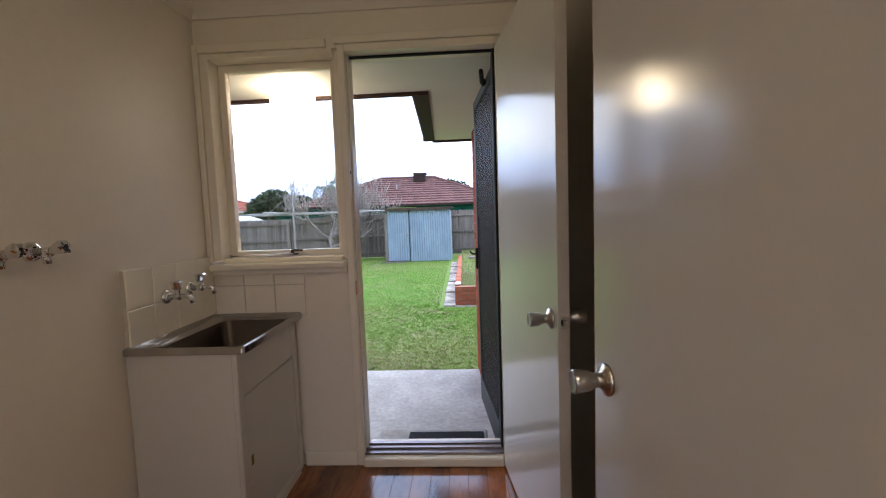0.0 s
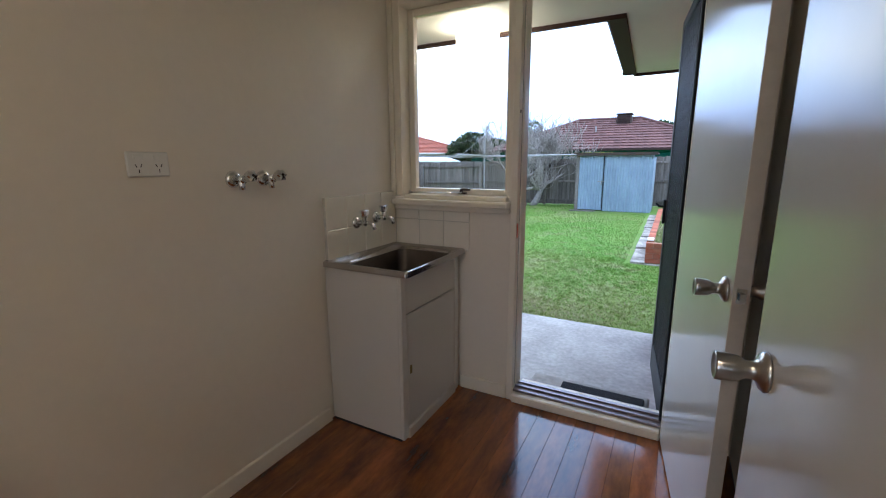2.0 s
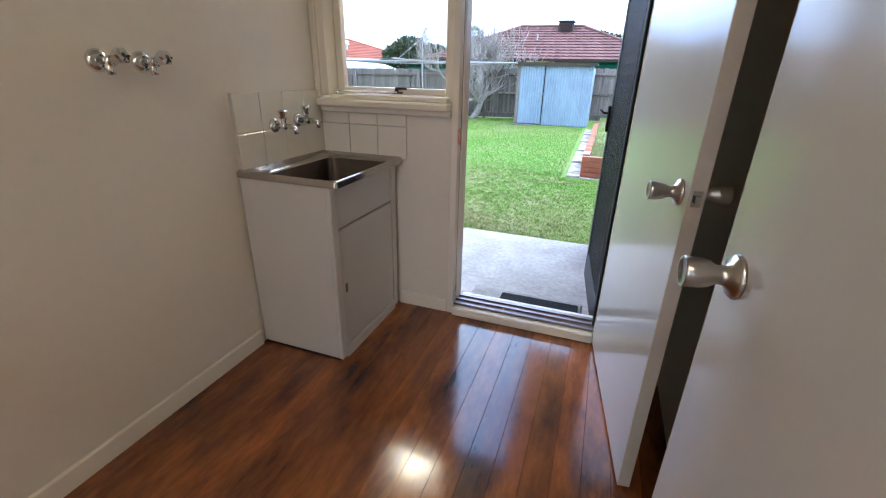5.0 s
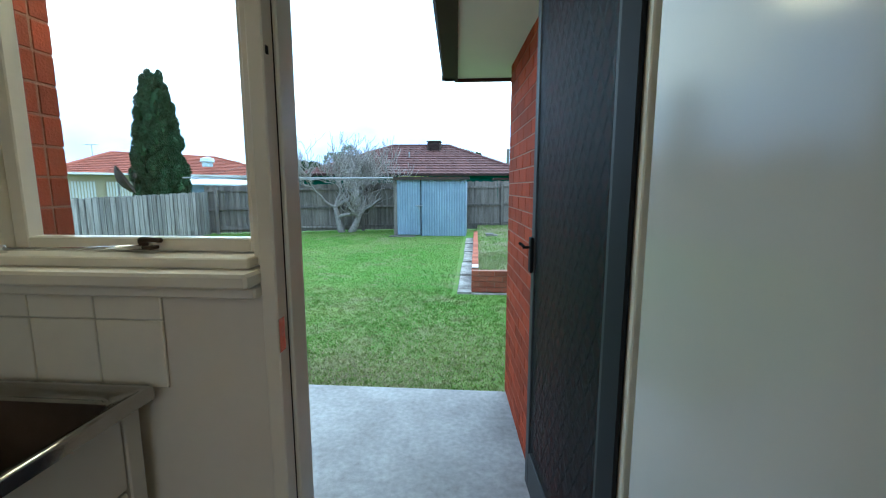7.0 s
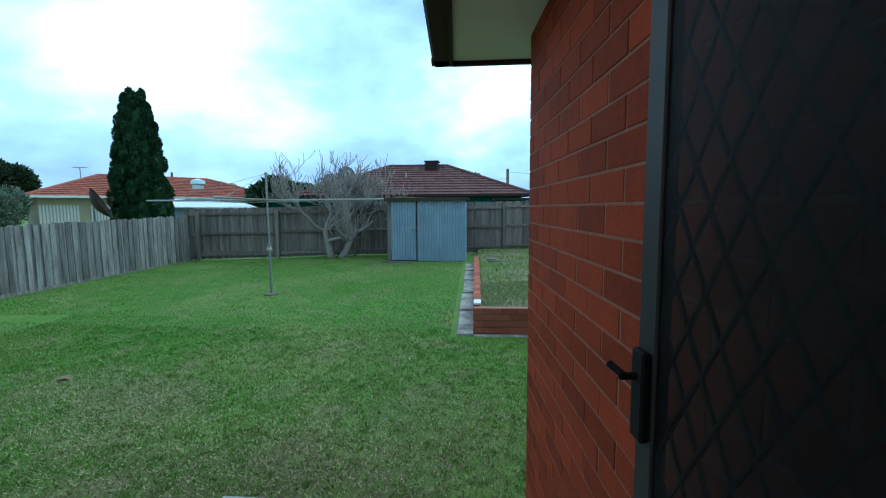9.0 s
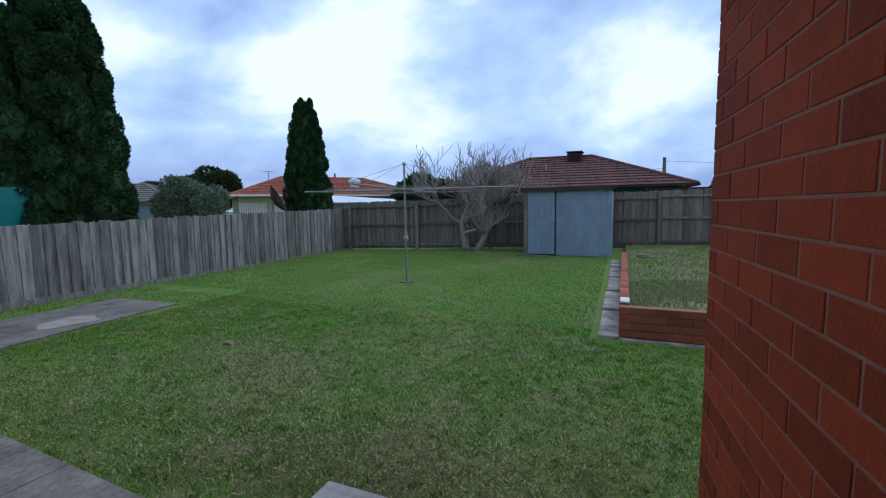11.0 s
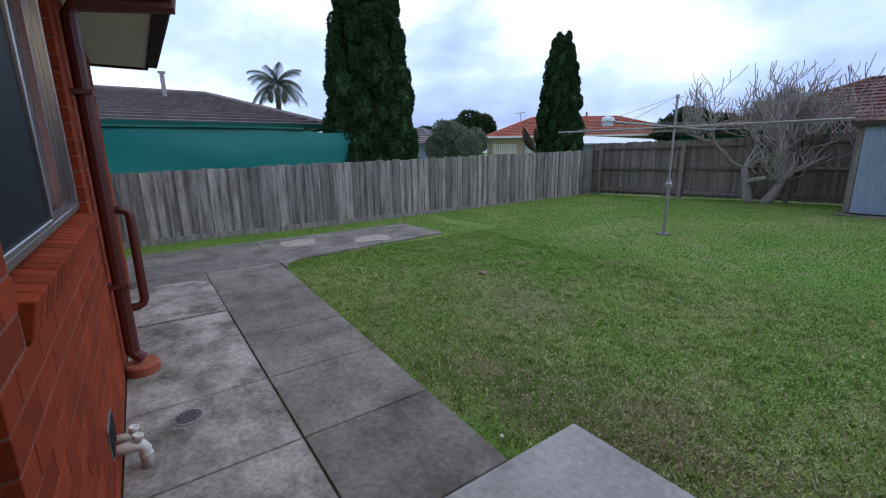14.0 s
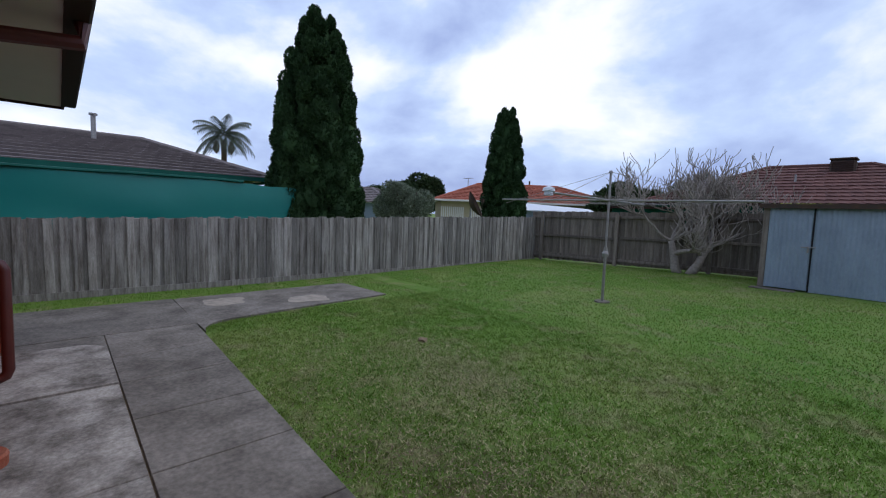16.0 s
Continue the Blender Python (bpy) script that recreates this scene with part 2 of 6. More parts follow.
M_CONIFER = mat("dark_conifer_foliage", (0.024, 0.054, 0.019), 0.8, var=0.6, scale=1.6, color2=(0.040, 0.080, 0.026), island=0.3)
M_OLIVE = mat("olive_foliage", (0.20, 0.24, 0.165), 0.8, var=0.5, scale=1.5, color2=(0.12, 0.15, 0.10), island=0.45)
M_DARKLEAF = mat("dark_green_foliage", (0.035, 0.062, 0.024), 0.7, var=0.5, scale=0.8, color2=(0.055, 0.07, 0.025), island=0.45)
M_PALM = mat("palm_frond", (0.040, 0.055, 0.030), 0.6, var=0.5, scale=1, island=0.35)
M_BARK = mat("pale_fig_bark", (0.34, 0.30, 0.265), 0.85, var=0.6, scale=14, color2=(0.17, 0.14, 0.12), bump=0.5, bump_scale=50)
M_TRUNK = mat("brown_bark", (0.10, 0.07, 0.05), 0.9, var=0.6, scale=10)
M_GALV = mat("galvanised_steel", (0.34, 0.33, 0.32), 0.5, 0.7, var=0.5, scale=14, color2=(0.20, 0.17, 0.15))
M_SCREENFRAME = mat("dark_bronze_door_frame", (0.024, 0.022, 0.023), 0.6, 0.0, var=0.3, scale=10)
M_GRILLE = mat("brown_grille_paint", (0.075, 0.050, 0.050), 0.6, 0.0, var=0.3, scale=10)
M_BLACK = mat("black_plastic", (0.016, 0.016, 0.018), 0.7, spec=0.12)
M_MAT = mat("charcoal_doormat", (0.028, 0.028, 0.032), 0.95, var=0.5, scale=60, bump=0.8, bump_scale=300)
M_LAMP = emit("lit_opal_glass", (1.0, 0.80, 0.52), 7.0)
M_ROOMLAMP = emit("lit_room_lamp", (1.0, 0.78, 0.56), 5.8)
M_GLASS = glass("clear_pane")
M_CURTAIN = mat("pale_curtain", (0.72, 0.68, 0.62), 0.9, var=0.3, scale=3)
M_ROOM = mat("dim_room_paint", (0.30, 0.27, 0.23), 0.8, var=0.2, scale=3)
M_FLY = mat("dark_flyscreen", (0.014, 0.017, 0.024), 0.6, var=0.2, scale=5, spec=0.2)


def flyscreen(name):
    """A fine dark mesh: mostly opaque, lets a little of what is behind show."""
    m = mat(name, (0.011, 0.010, 0.012), 0.6, var=0.2, scale=5, spec=0.15)
    nt = m.node_tree
    b = nt.nodes["Principled BSDF"]
    b.inputs["Alpha"].default_value = 0.62
    return m


M_SCREEN = flyscreen("fine_security_mesh")

# ---- mesh helpers ----


def link(name, bm, material, smooth=False):
    me = bpy.data.meshes.new(name)
    bm.normal_update()
    bm.to_mesh(me)
    bm.free()
    for m in (material if isinstance(material, (list, tuple)) else [material]):
        me.materials.append(m)
    if smooth:
        for p in me.polygons:
            p.use_smooth = True
    return new(name, me)


def part(name, bm, material, parent, label="", smooth=False):
    ob = link(name, bm, material, smooth)
    ob.parent = parent
    if label:
        tagged(ob, label)
    return ob


def empty(name, x, y, z, label, category, group="", kind="", rz=0):
    ob = new(name)
    ob.matrix_world = pose(x, y, z, 0, 0, rz)
    ob.empty_display_size = 0.1
    return tagged(ob, label, category, group, kind)


def box(bm, x0, x1, y0, y1, z0, z1, bevel=0.0, m=None, mi=0):
    vs = [bm.verts.new((x, y, z)) for x in (x0, x1) for y in (y0, y1) for z in (z0, z1)]
    fs = [bm.faces.new([vs[i] for i in f]) for f in ((0, 1, 3, 2), (4, 6, 7, 5), (0, 4, 5, 1), (2, 3, 7, 6), (0, 2, 6, 4), (1, 5, 7, 3))]
    for f in fs:
        f.material_index = mi
    if bevel:
        es = list({e for f in fs for e in f.edges})
        got = bmesh.ops.bevel(bm, geom=es, offset=bevel, segments=1, affect="EDGES")
        vs = list({v for f in got["faces"] for v in f.verts} | {v for v in vs if v.is_valid})
    if m is not None:
        for v in vs:
            if v.is_valid:
                v.co = m @ v.co
    return vs


def boxes(*rows, bevel=0.0):
    bm = bmesh.new()
    for r in rows:
        box(bm, *r, bevel=bevel)
    return bm


def tube(bm, pts, radii, seg=8, cap=True):
    """A tube along points, with a radius at each."""
    pts = [Vector(p) for p in pts]
    if not isinstance(radii, (list, tuple)):
        radii = [radii] * len(pts)
    rings = []
    side = None
    for i, p in enumerate(pts):
        d = (pts[min(i + 1, len(pts) - 1)] - pts[max(i - 1, 0)]).normalized()
        if side is None:
            side = d.orthogonal().normalized()
        side = (side - d * side.dot(d)).normalized()
        up = d.cross(side)
        rings.append([bm.verts.new(p + radii[i] * (math.cos(a) * side + math.sin(a) * up)) for a in (2 * math.pi * k / seg for k in range(seg))])
    for a, b in zip(rings, rings[1:]):
        for k in range(seg):
            bm.faces.new((a[k], a[(k + 1) % seg], b[(k + 1) % seg], b[k]))
    if cap:
        bm.faces.new(rings[0][::-1])
        bm.faces.new(rings[-1])
    return bm


def lathe(bm, profile, m=None, seg=20):
    """Turns (radius, height) pairs round z, then moves them by m."""
    m = m or Matrix()
    rings = [[bm.verts.new(m @ Vector((r * math.cos(2 * math.pi * k / seg), r * math.sin(2 * math.pi * k / seg), h))) for k in range(seg)] for r, h in profile]
    for a, b in zip(rings, rings[1:]):
        for k in range(seg):
            bm.faces.new((a[k], a[(k + 1) % seg], b[(k + 1) % seg], b[k]))
    bm.faces.new(rings[0][::-1])
    bm.faces.new(rings[-1])
    return bm


def quad(bm, *ps):
    return bm.faces.new([bm.verts.new(p) for p in ps])


def pieces(name, me, places, parent):
    for m in places:
        ob = new(name, me)
        ob.parent = parent
        ob.matrix_basis = m


def mesh_of(name, bm, material):
    me = bpy.data.meshes.new(name)
    bm.normal_update()
    bm.to_mesh(me)
    bm.free()
    me.materials.append(material)
    return me


def smooth01(v):
    v = min(1.0, max(0.0, v))
    return v * v * (3 - 2 * v)


def ground_z(x, y):
    """Lawn height: rises a little to the back and right."""
    z = -0.455 + 0.09 * smooth01((y - 6) / 9) + 0.09 * smooth01((y - 8) / 8) * smooth01((x + 8) / 6)
    return z + 0.008 * noise.noise(Vector((x * 0.7, y * 0.7, 0)))


# ---- plan ----
WX0, WX1, WY0, WY1, CEIL = -0.255, 1.42, -0.35, 2.67, 2.27
FACE = 3.06          # outer face of the rear brick wall
PIER = -0.36         # brick return beside the laundry
SLAB = -0.42
SOFF = 2.06
DL, DR, DTOP = 0.468, 1.155, 1.995    # back door opening


def setting(name, bm, material, label, category, **k):
    return tagged(link(name, bm, material), label, category, kind="structure", **k)


# ---- laundry shell ----
setting("wall_west", boxes((WX0 - 0.1, WX0, WY0 - 0.1, WY1 + 0.12, 0, CEIL)), M_WALL, "cream painted plaster laundry wall", "wall")
setting("wall_east", boxes((WX1, WX1 + 0.1, WY0 - 0.1, WY1 + 0.12, 0, CEIL)), M_WALL, "cream painted plaster wall behind the doors", "wall")
setting("wall_south", boxes((WX0, 0.3, WY0 - 0.1, WY0, 0, CEIL), (1.15, WX1, WY0 - 0.1, WY0, 0, CEIL), (0.3, 1.15, WY0 - 0.1, WY0, 2.05, CEIL)), M_WALL, "cream plaster wall with the doorway into the house", "wall")
# unseen hall, added with an opening for the fill lamp
setting("hall_wall", boxes((-1.2, 0.1, -2.7, -2.6, 0, CEIL), (1.5, 2.6, -2.7, -2.6, 0, CEIL), (0.1, 1.5, -2.7, -2.6, 0, 0.85), (0.1, 1.5, -2.7, -2.6, 2.05, CEIL), (-1.3, -1.2, -2.7, WY0 - 0.1, 0, CEIL), (2.6, 2.7, -2.7, WY0 - 0.1, 0, CEIL)), M_WALL, "unseen cream plaster walls round the hall fill lamp", "wall")
setting("wall_north", boxes(
    (WX0, 0.46, WY1, WY1 + 0.1, 0.0, 1.03),
    (WX0, WX1, WY1, WY1 + 0.1, 2.02, CEIL),
    (1.20, WX1, WY1, WY1 + 0.12, 0.0, 2.02)), M_WALL, "cream painted panel wall under and over the window", "wall")
setting("ceiling", boxes((WX0 - 0.1, WX1 + 0.1, WY0, WY1 + 0.12, CEIL, CEIL + 0.06), (-1.3, 2.7, -2.7, WY0, CEIL, CEIL + 0.06)), M_CEIL, "white plaster laundry ceiling", "ceiling")


def cornice():
    bm = bmesh.new()
    prof = [(0, 0), (0.012, 0), (0.03, 0.03), (0.07, 0.075), (0.08, 0.09), (0, 0.09)]
    z = CEIL - 0.09
    runs = (((WX0, WY1), (WX1, WY1), (0, -1)), ((WX0, WY1), (WX0, WY0), (1, 0)), ((WX1, WY1), (WX1, WY0), (-1, 0)))
    for a, b, n in runs:
        ra = [bm.verts.new((a[0] + n[0] * d, a[1] + n[1] * d, z + h - 0.001)) for d, h in prof]
        rb = [bm.verts.new((b[0] + n[0] * d, b[1] + n[1] * d, z + h - 0.001)) for d, h in prof]
        for i in range(len(prof)):
            j = (i + 1) % len(prof)
            bm.faces.new((ra[i], ra[j], rb[j], rb[i]))
    setting("cornice", bm, M_CEIL, "plain white plaster cornice under the ceiling", "cornice")


cornice()


def skirting(name, x0, x1, y0, y1):
    bm = boxes((x0, x1, y0, y1, 0.0, 0.072), bevel=0.004)
    setting(name, bm, M_TRIM, "cream painted timber skirting board", "skirting")


skirting("baseboard_west", WX0 + 0.001, WX0 + 0.017, WY0, 2.085)
skirting("baseboard_north", 0.165, 0.43, WY1 - 0.016, WY1 - 0.001)

# ---- floor boards ----
floor = setting("floor", boxes((WX0 - 0.1, WX1 + 0.1, WY0 - 0.1, WY1 + 0.1, -0.12, -0.022), (-1.3, 2.7, -2.7, WY0 - 0.1, -0.12, -0.002)), M_DARK, "oiled red-brown pine floorboards", "floor")


def boards():
    w = 0.088
    x = WX0 + 0.002
    bm = boxes((0, w - 0.0009, WY0, WY1 - 0.001, -0.02, 0.0), bevel=0.0006)
    me = mesh_of("floorboard", bm, M_BOARD)
    places = []
    while x < WX1 - 0.02:
        places.append(Matrix.Translation((x, 0, 0)))
        x += w
    pieces("floorboard", me, places, floor)


boards()

# ---- window and back door frame ----


def laundry_window():
    th = empty("window_1", 0.1, WY1, 1.03, "cream timber awning window above the laundry tub", "window", kind="structure")
    inv = th.matrix_world.inverted()

    def put(name, *rows, material=M_TRIM, bevel=0.003, label=""):
        bm = boxes(*rows, bevel=bevel)
        bm.transform(inv)
        return part(name, bm, material, th, label)

    L, R, B, T = -0.148, 0.372, 1.084, 1.957
    put("sash", (L - 0.035, L, 2.735, 2.775, B - 0.03, T + 0.035), (R, R + 0.032, 2.735, 2.775, B - 0.03, T + 0.035), (L, R, 2.735, 2.775, B - 0.03, B), (L, R, 2.735, 2.775, T, T + 0.035))
    put("window_frame", (WX0 + 0.03, L - 0.036, 2.655, 2.79, 1.045, 2.02), (L - 0.036, R + 0.033, 2.655, 2.79, 1.993, 2.02), (L - 0.036, R + 0.034, 2.66, 2.79, 1.03, 1.052))
    put("architrave", (WX0 + 0.002, WX0 + 0.029, 2.645, 2.68, 1.04, 2.06), (WX0 + 0.03, 0.38, 2.645, 2.669, 2.021, 2.06))
    put("window_sill", (WX0 + 0.03, 0.43, 2.605, 2.668, 1.0, 1.03), bevel=0.006)
    put("sill_moulding", (WX0 + 0.03, 0.43, 2.635, 2.668, 0.975, 0.999), bevel=0.004)
    g = put("pane", (L - 0.005, R + 0.005, 2.757, 2.760, B - 0.005, T + 0.005), material=M_GLASS, bevel=0)
    g.visible_shadow = False
    # casement latch on the bottom rail
    bm = bmesh.new()
    box(bm, 0.115, 0.165, 2.71, 2.735, 1.06, 1.068, 0.002)
    tube(bm, [(0.14, 2.722, 1.068), (0.14, 2.715, 1.08), (0.155, 2.70, 1.084), (0.20, 2.695, 1.083)], [0.009, 0.008, 0.006, 0.005], 8)
    bm.transform(inv)
    stay = bmesh.new()
    tube(stay, [(-0.16, 2.69, 1.062), (0.02, 2.688, 1.063), (0.15, 2.70, 1.068)], 0.0045, 8)
    tube(stay, [(-0.16, 2.69, 1.053), (-0.16, 2.69, 1.07)], 0.007, 8)
    stay.transform(inv)
    part("stay_arm", stay, M_CHROME, th, "thin chrome window stay lying along the sill", True)
    part("latch", bm, M_SHEDROOF, th, "dark worn metal window latch", True)


laundry_window()


def back_door_frame():
    th = empty("door_frame", 0.81, WY1, 0.0, "cream timber frame of the back door with aluminium threshold", "door frame", kind="structure")
    inv = th.matrix_world.inverted()

    def put(name, *rows, material=M_TRIM, bevel=0.003, label=""):
        bm = boxes(*rows, bevel=bevel)
        bm.transform(inv)
        return part(name, bm, material, th, label)

    put("jamb", (0.432, 0.464, 2.655, 2.698, 0.0, 2.03))
    put("outer_jamb", (0.432, 0.470, 2.706, 2.778, 0.0, 2.03))
    put("mullion", (0.397, 0.4315, 2.70, 2.76, 1.032, 2.06))
    put("jamb", (1.157, 1.199, 2.66, 2.80, 0.0, 2.03))
    # thin black strip over the right jamb only
    put("black_jamb_strip", (1.146, 1.1565, 2.685, 2.80, 0.07, 1.99), material=M_BLACK, label="black strip along the hinge-side jamb of the back door")
    put("head", (0.465, 1.156, 2.65, 2.80, 1.996, 2.03))
    put("head_architrave", (0.42, 1.25, 2.64, 2.668, 2.031, 2.065))
    put("seal_strip", (0.440, 0.462, 2.6985, 2.7055, 0.075, 1.985), (0.4715, 1.15, 2.715, 2.728, 1.985, 1.9955), material=M_BLACK, bevel=0)
    put("sill", (0.465, 1.156, 2.635, 2.83, 0.0, 0.045), bevel=0.006)
    put("threshold", (0.465, 1.156, 2.67, 2.78, 0.0455, 0.058), (0.465, 1.156, 2.70, 2.712, 0.058, 0.068), (0.465, 1.156, 2.745, 2.757, 0.058, 0.066), material=M_THRESHOLD, bevel=0.001, label="dull aluminium door threshold")
    put("strike_plate", (0.4635, 0.4655, 2.655, 2.68, 0.86, 0.93), material=M_CHROME, bevel=0)
    put("hinge_hole", (0.4635, 0.4655, 2.665, 2.675, 1.44, 1.455), material=M_DARK, bevel=0)


back_door_frame()


def knob(name, parent, m):
    """A round door knob on a rose, pointing along m's z."""
    bm = bmesh.new()
    lathe(bm, [(0.0005, 0), (0.031, 0.0), (0.032, 0.003), (0.029, 0.008), (0.020, 0.012), (0.0145, 0.016), (0.0135, 0.024), (0.0150, 0.030), (0.0195, 0.037), (0.0212, 0.046), (0.0222, 0.060), (0.0226, 0.068), (0.0215, 0.070), (0.0190, 0.0695), (0.0165, 0.0675), (0.0005, 0.0665)], m, 32)
    return part(name, bm, M_SATIN, parent, "cylindrical satin chrome door knob", True)


def leaf(name, hinge, free, z0, z1, label, knob_at, knob_z):
    """A flush door leaf between two points of the plan, with a knob on both sides near the free edge."""
    h, f = Vector((*hinge, 0)), Vector((*free, 0))
    d = (f - h).normalized()
    w = (f - h).length
    th = new(name)
    th.matrix_world = Matrix.Translation((h.x, h.y, z0)) @ Matrix.Rotation(math.atan2(d.y, d.x), 4, "Z")
    tagged(th, label, "door")
    part("door_leaf", boxes((0, w - 0.002, -0.0175, 0.0175, 0, z1 - z0), bevel=0.0015), M_DOOR, th)
    part("edge_strip", boxes((w - 0.0015, w + 0.0005, -0.0172, 0.0172, 0.001, z1 - z0 - 0.001)), M_DOOREDGE, th, "bare worn timber door edge")
    part("latch_plate", boxes((w + 0.0006, w + 0.0022, -0.010, 0.010, knob_z - z0 - 0.018, knob_z - z0 + 0.018), (w + 0.0022, w + 0.012, -0.006, 0.006, knob_z - z0 - 0.008, knob_z - z0 + 0.008)), M_CHROME, th)
    knob("knob", th, Matrix.Translation((w - knob_at, -0.0175, knob_z - z0)) @ Matrix.Rotation(radians(90), 4, "X"))
    knob("knob", th, Matrix.Translation((w - knob_at, 0.0175, knob_z - z0)) @ Matrix.Rotation(radians(-90), 4, "X"))
    for hz in (0.2, 1.0, 1.75):
        bm = bmesh.new()
        tube(bm, [(-0.004, 0.018, hz), (-0.004, 0.018, hz + 0.09)], 0.006, 8)
        part("hinge", bm, M_CHROME, th)
    return th


leaf("back_door", (1.175, 2.632), (1.275, 1.885), 0.012, 1.985, "gloss white flush back door standing open inward", 0.06, 0.905)
leaf("hall_door", (1.345, 0.785), (1.274, 1.535), 0.012, 1.985, "gloss white flush interior door standing open", 0.062, 0.90)


def screen_door():
    """Security screen door, opened outward against the brick wing."""
    h, f = Vector((1.168, 2.82, 0)), Vector((1.092, 3.56, 0))
    d = (f - h).normalized()
    w, z0, z1 = (f - h).length, -0.06, 1.965
    th = new("screen_door")
    th.matrix_world = Matrix.Translation((h.x, h.y, z0)) @ Matrix.Rotation(math.atan2(d.y, d.x), 4, "Z")
    tagged(th, "dark bronze security screen door standing open outside", "screen door")
    H = z1 - z0
    part("door_frame", boxes((0, 0.024, -0.012, 0.012, 0, H), (w - 0.05, w, -0.012, 0.012, 0, H), (0.024, w - 0.05, -0.012, 0.012, 0, 0.16), (0.024, w - 0.05, -0.012, 0.012, H - 0.05, H), bevel=0.003), M_SCREENFRAME, th)
    part("mesh_panel", boxes((0.024, w - 0.05, 0.006, 0.007, 0.16, H - 0.05)), M_SCREEN, th, "fine black insect mesh")
    # diamond grille behind the mesh
    bm = bmesh.new()
    cw, ch = 0.062, 0.105
    rows = int((H - 0.24) / ch) + 1
    cols = int((w - 0.1) / cw) + 1
    for r in range(rows * 2):
        for c in range(cols):
            x0 = 0.05 + c * cw + (cw / 2 if r % 2 else 0)
            z = 0.17 + r * ch / 2
            if x0 + cw > w - 0.04 or z + ch > H - 0.05:
                continue
            a, b, t_, e = (x0 + cw / 2, -0.001, z), (x0 + cw, -0.001, z + ch / 2), (x0 + cw / 2, -0.001, z + ch), (x0, -0.001, z + ch / 2)
            for p, q in ((a, b), (b, t_)):
                tube(bm, [p, q], 0.0035, 4, False)
            for p, q in ((t_, e), (e, a)):
                tube(bm, [p, q], 0.0035, 4, False)
    part("diamond_grille", bm, M_GRILLE, th)
    bm = bmesh.new()
    box(bm, w - 0.042, w - 0.008, 0.012, 0.026, 0.92, 1.06, 0.003)
    tube(bm, [(w - 0.025, 0.026, 1.02), (w - 0.025, 0.05, 1.02), (w - 0.03, 0.05, 1.025), (w - 0.01, 0.062, 1.035)], 0.006, 8)
    part("lock", bm, M_BLACK, th, "black lever lock")
    bm = bmesh.new()
    box(bm, 0.2, 0.24, 0.012, 0.03, H - 0.04, H - 0.01, 0.002)
    tube(bm, [(0.22, 0.03, H - 0.025), (0.05, 0.06, H - 0.02)], 0.012, 8)
    part("door_closer", bm, M_BLACK, th)


screen_door()

# ---- house shell outside ----


def plain_wall(name, rows, label):
    return setting(name, boxes(*rows), M_MORTAR, label, "brick wall")


JOIN = 0.0025
rear = plain_wall("wall_rear", [
    (-5.4, -2.46, FACE - 0.24, FACE - JOIN, SLAB - 0.05, 0.60), (-2.46, -0.616, FACE - 0.24, FACE - JOIN, SLAB - 0.05, 0.60),
    (-0.616, PIER - JOIN, FACE - 0.24, FACE - JOIN, SLAB - 0.05, SOFF + 0.1),
    (-3.796, -2.464, FACE - 0.24, FACE - JOIN, 0.60, SOFF + 0.1),
    (-2.464, -0.616, FACE - 0.24, FACE - JOIN, 1.93, SOFF + 0.1),
    (-4.75, -3.80, FACE - 0.24, FACE - JOIN, 0.60, 0.92), (-4.75, -3.80, FACE - 0.24, FACE - JOIN, 1.93, SOFF + 0.1),
    (-5.4, -4.75, FACE - 0.24, FACE - JOIN, 0.60, SOFF + 0.1),
    (PIER - 0.24, PIER - JOIN, 2.79, FACE - 0.24, SLAB - 0.05, SOFF + 0.1)], "red brick rear wall of the house with pale mortar")
WCX, WCY, WANG, WLEN = 1.103, 5.11, radians(3.9), 2.24      # wing corner, its turn and length
wing = new("wall_wing", mesh_of("wall_wing", boxes((-WLEN, -JOIN, -0.24, -JOIN, SLAB - 0.05, SOFF + 0.1), (-0.24, -JOIN, -5.0, -0.24, SLAB - 0.05, SOFF + 0.1)), M_MORTAR))
wing.matrix_world = Matrix.Translation((WCX, WCY, 0)) @ Matrix.Rotation(WANG + math.pi / 2, 4, "Z")
tagged(wing, "red brick side wall of the house wing with pale mortar", "brick wall", kind="structure")
setting("wall_west_outer", boxes((-5.4, -5.15, -3.0, FACE - 0.24, -0.6, SOFF + 0.1)), M_BRICK, "red brick side wall of the house", "brick wall")
setting("house_footing", boxes((PIER, 1.45, 2.79, 2.815, SLAB - 0.1, 0.0)), M_CONC, "concrete footing under the back door", "footing")
setting("kitchen_back", boxes((-5.15, WX0 - 0.1, 1.9, 1.95, 0.0, 2.2)), M_ROOM, "dim room wall behind the kitchen window", "wall")


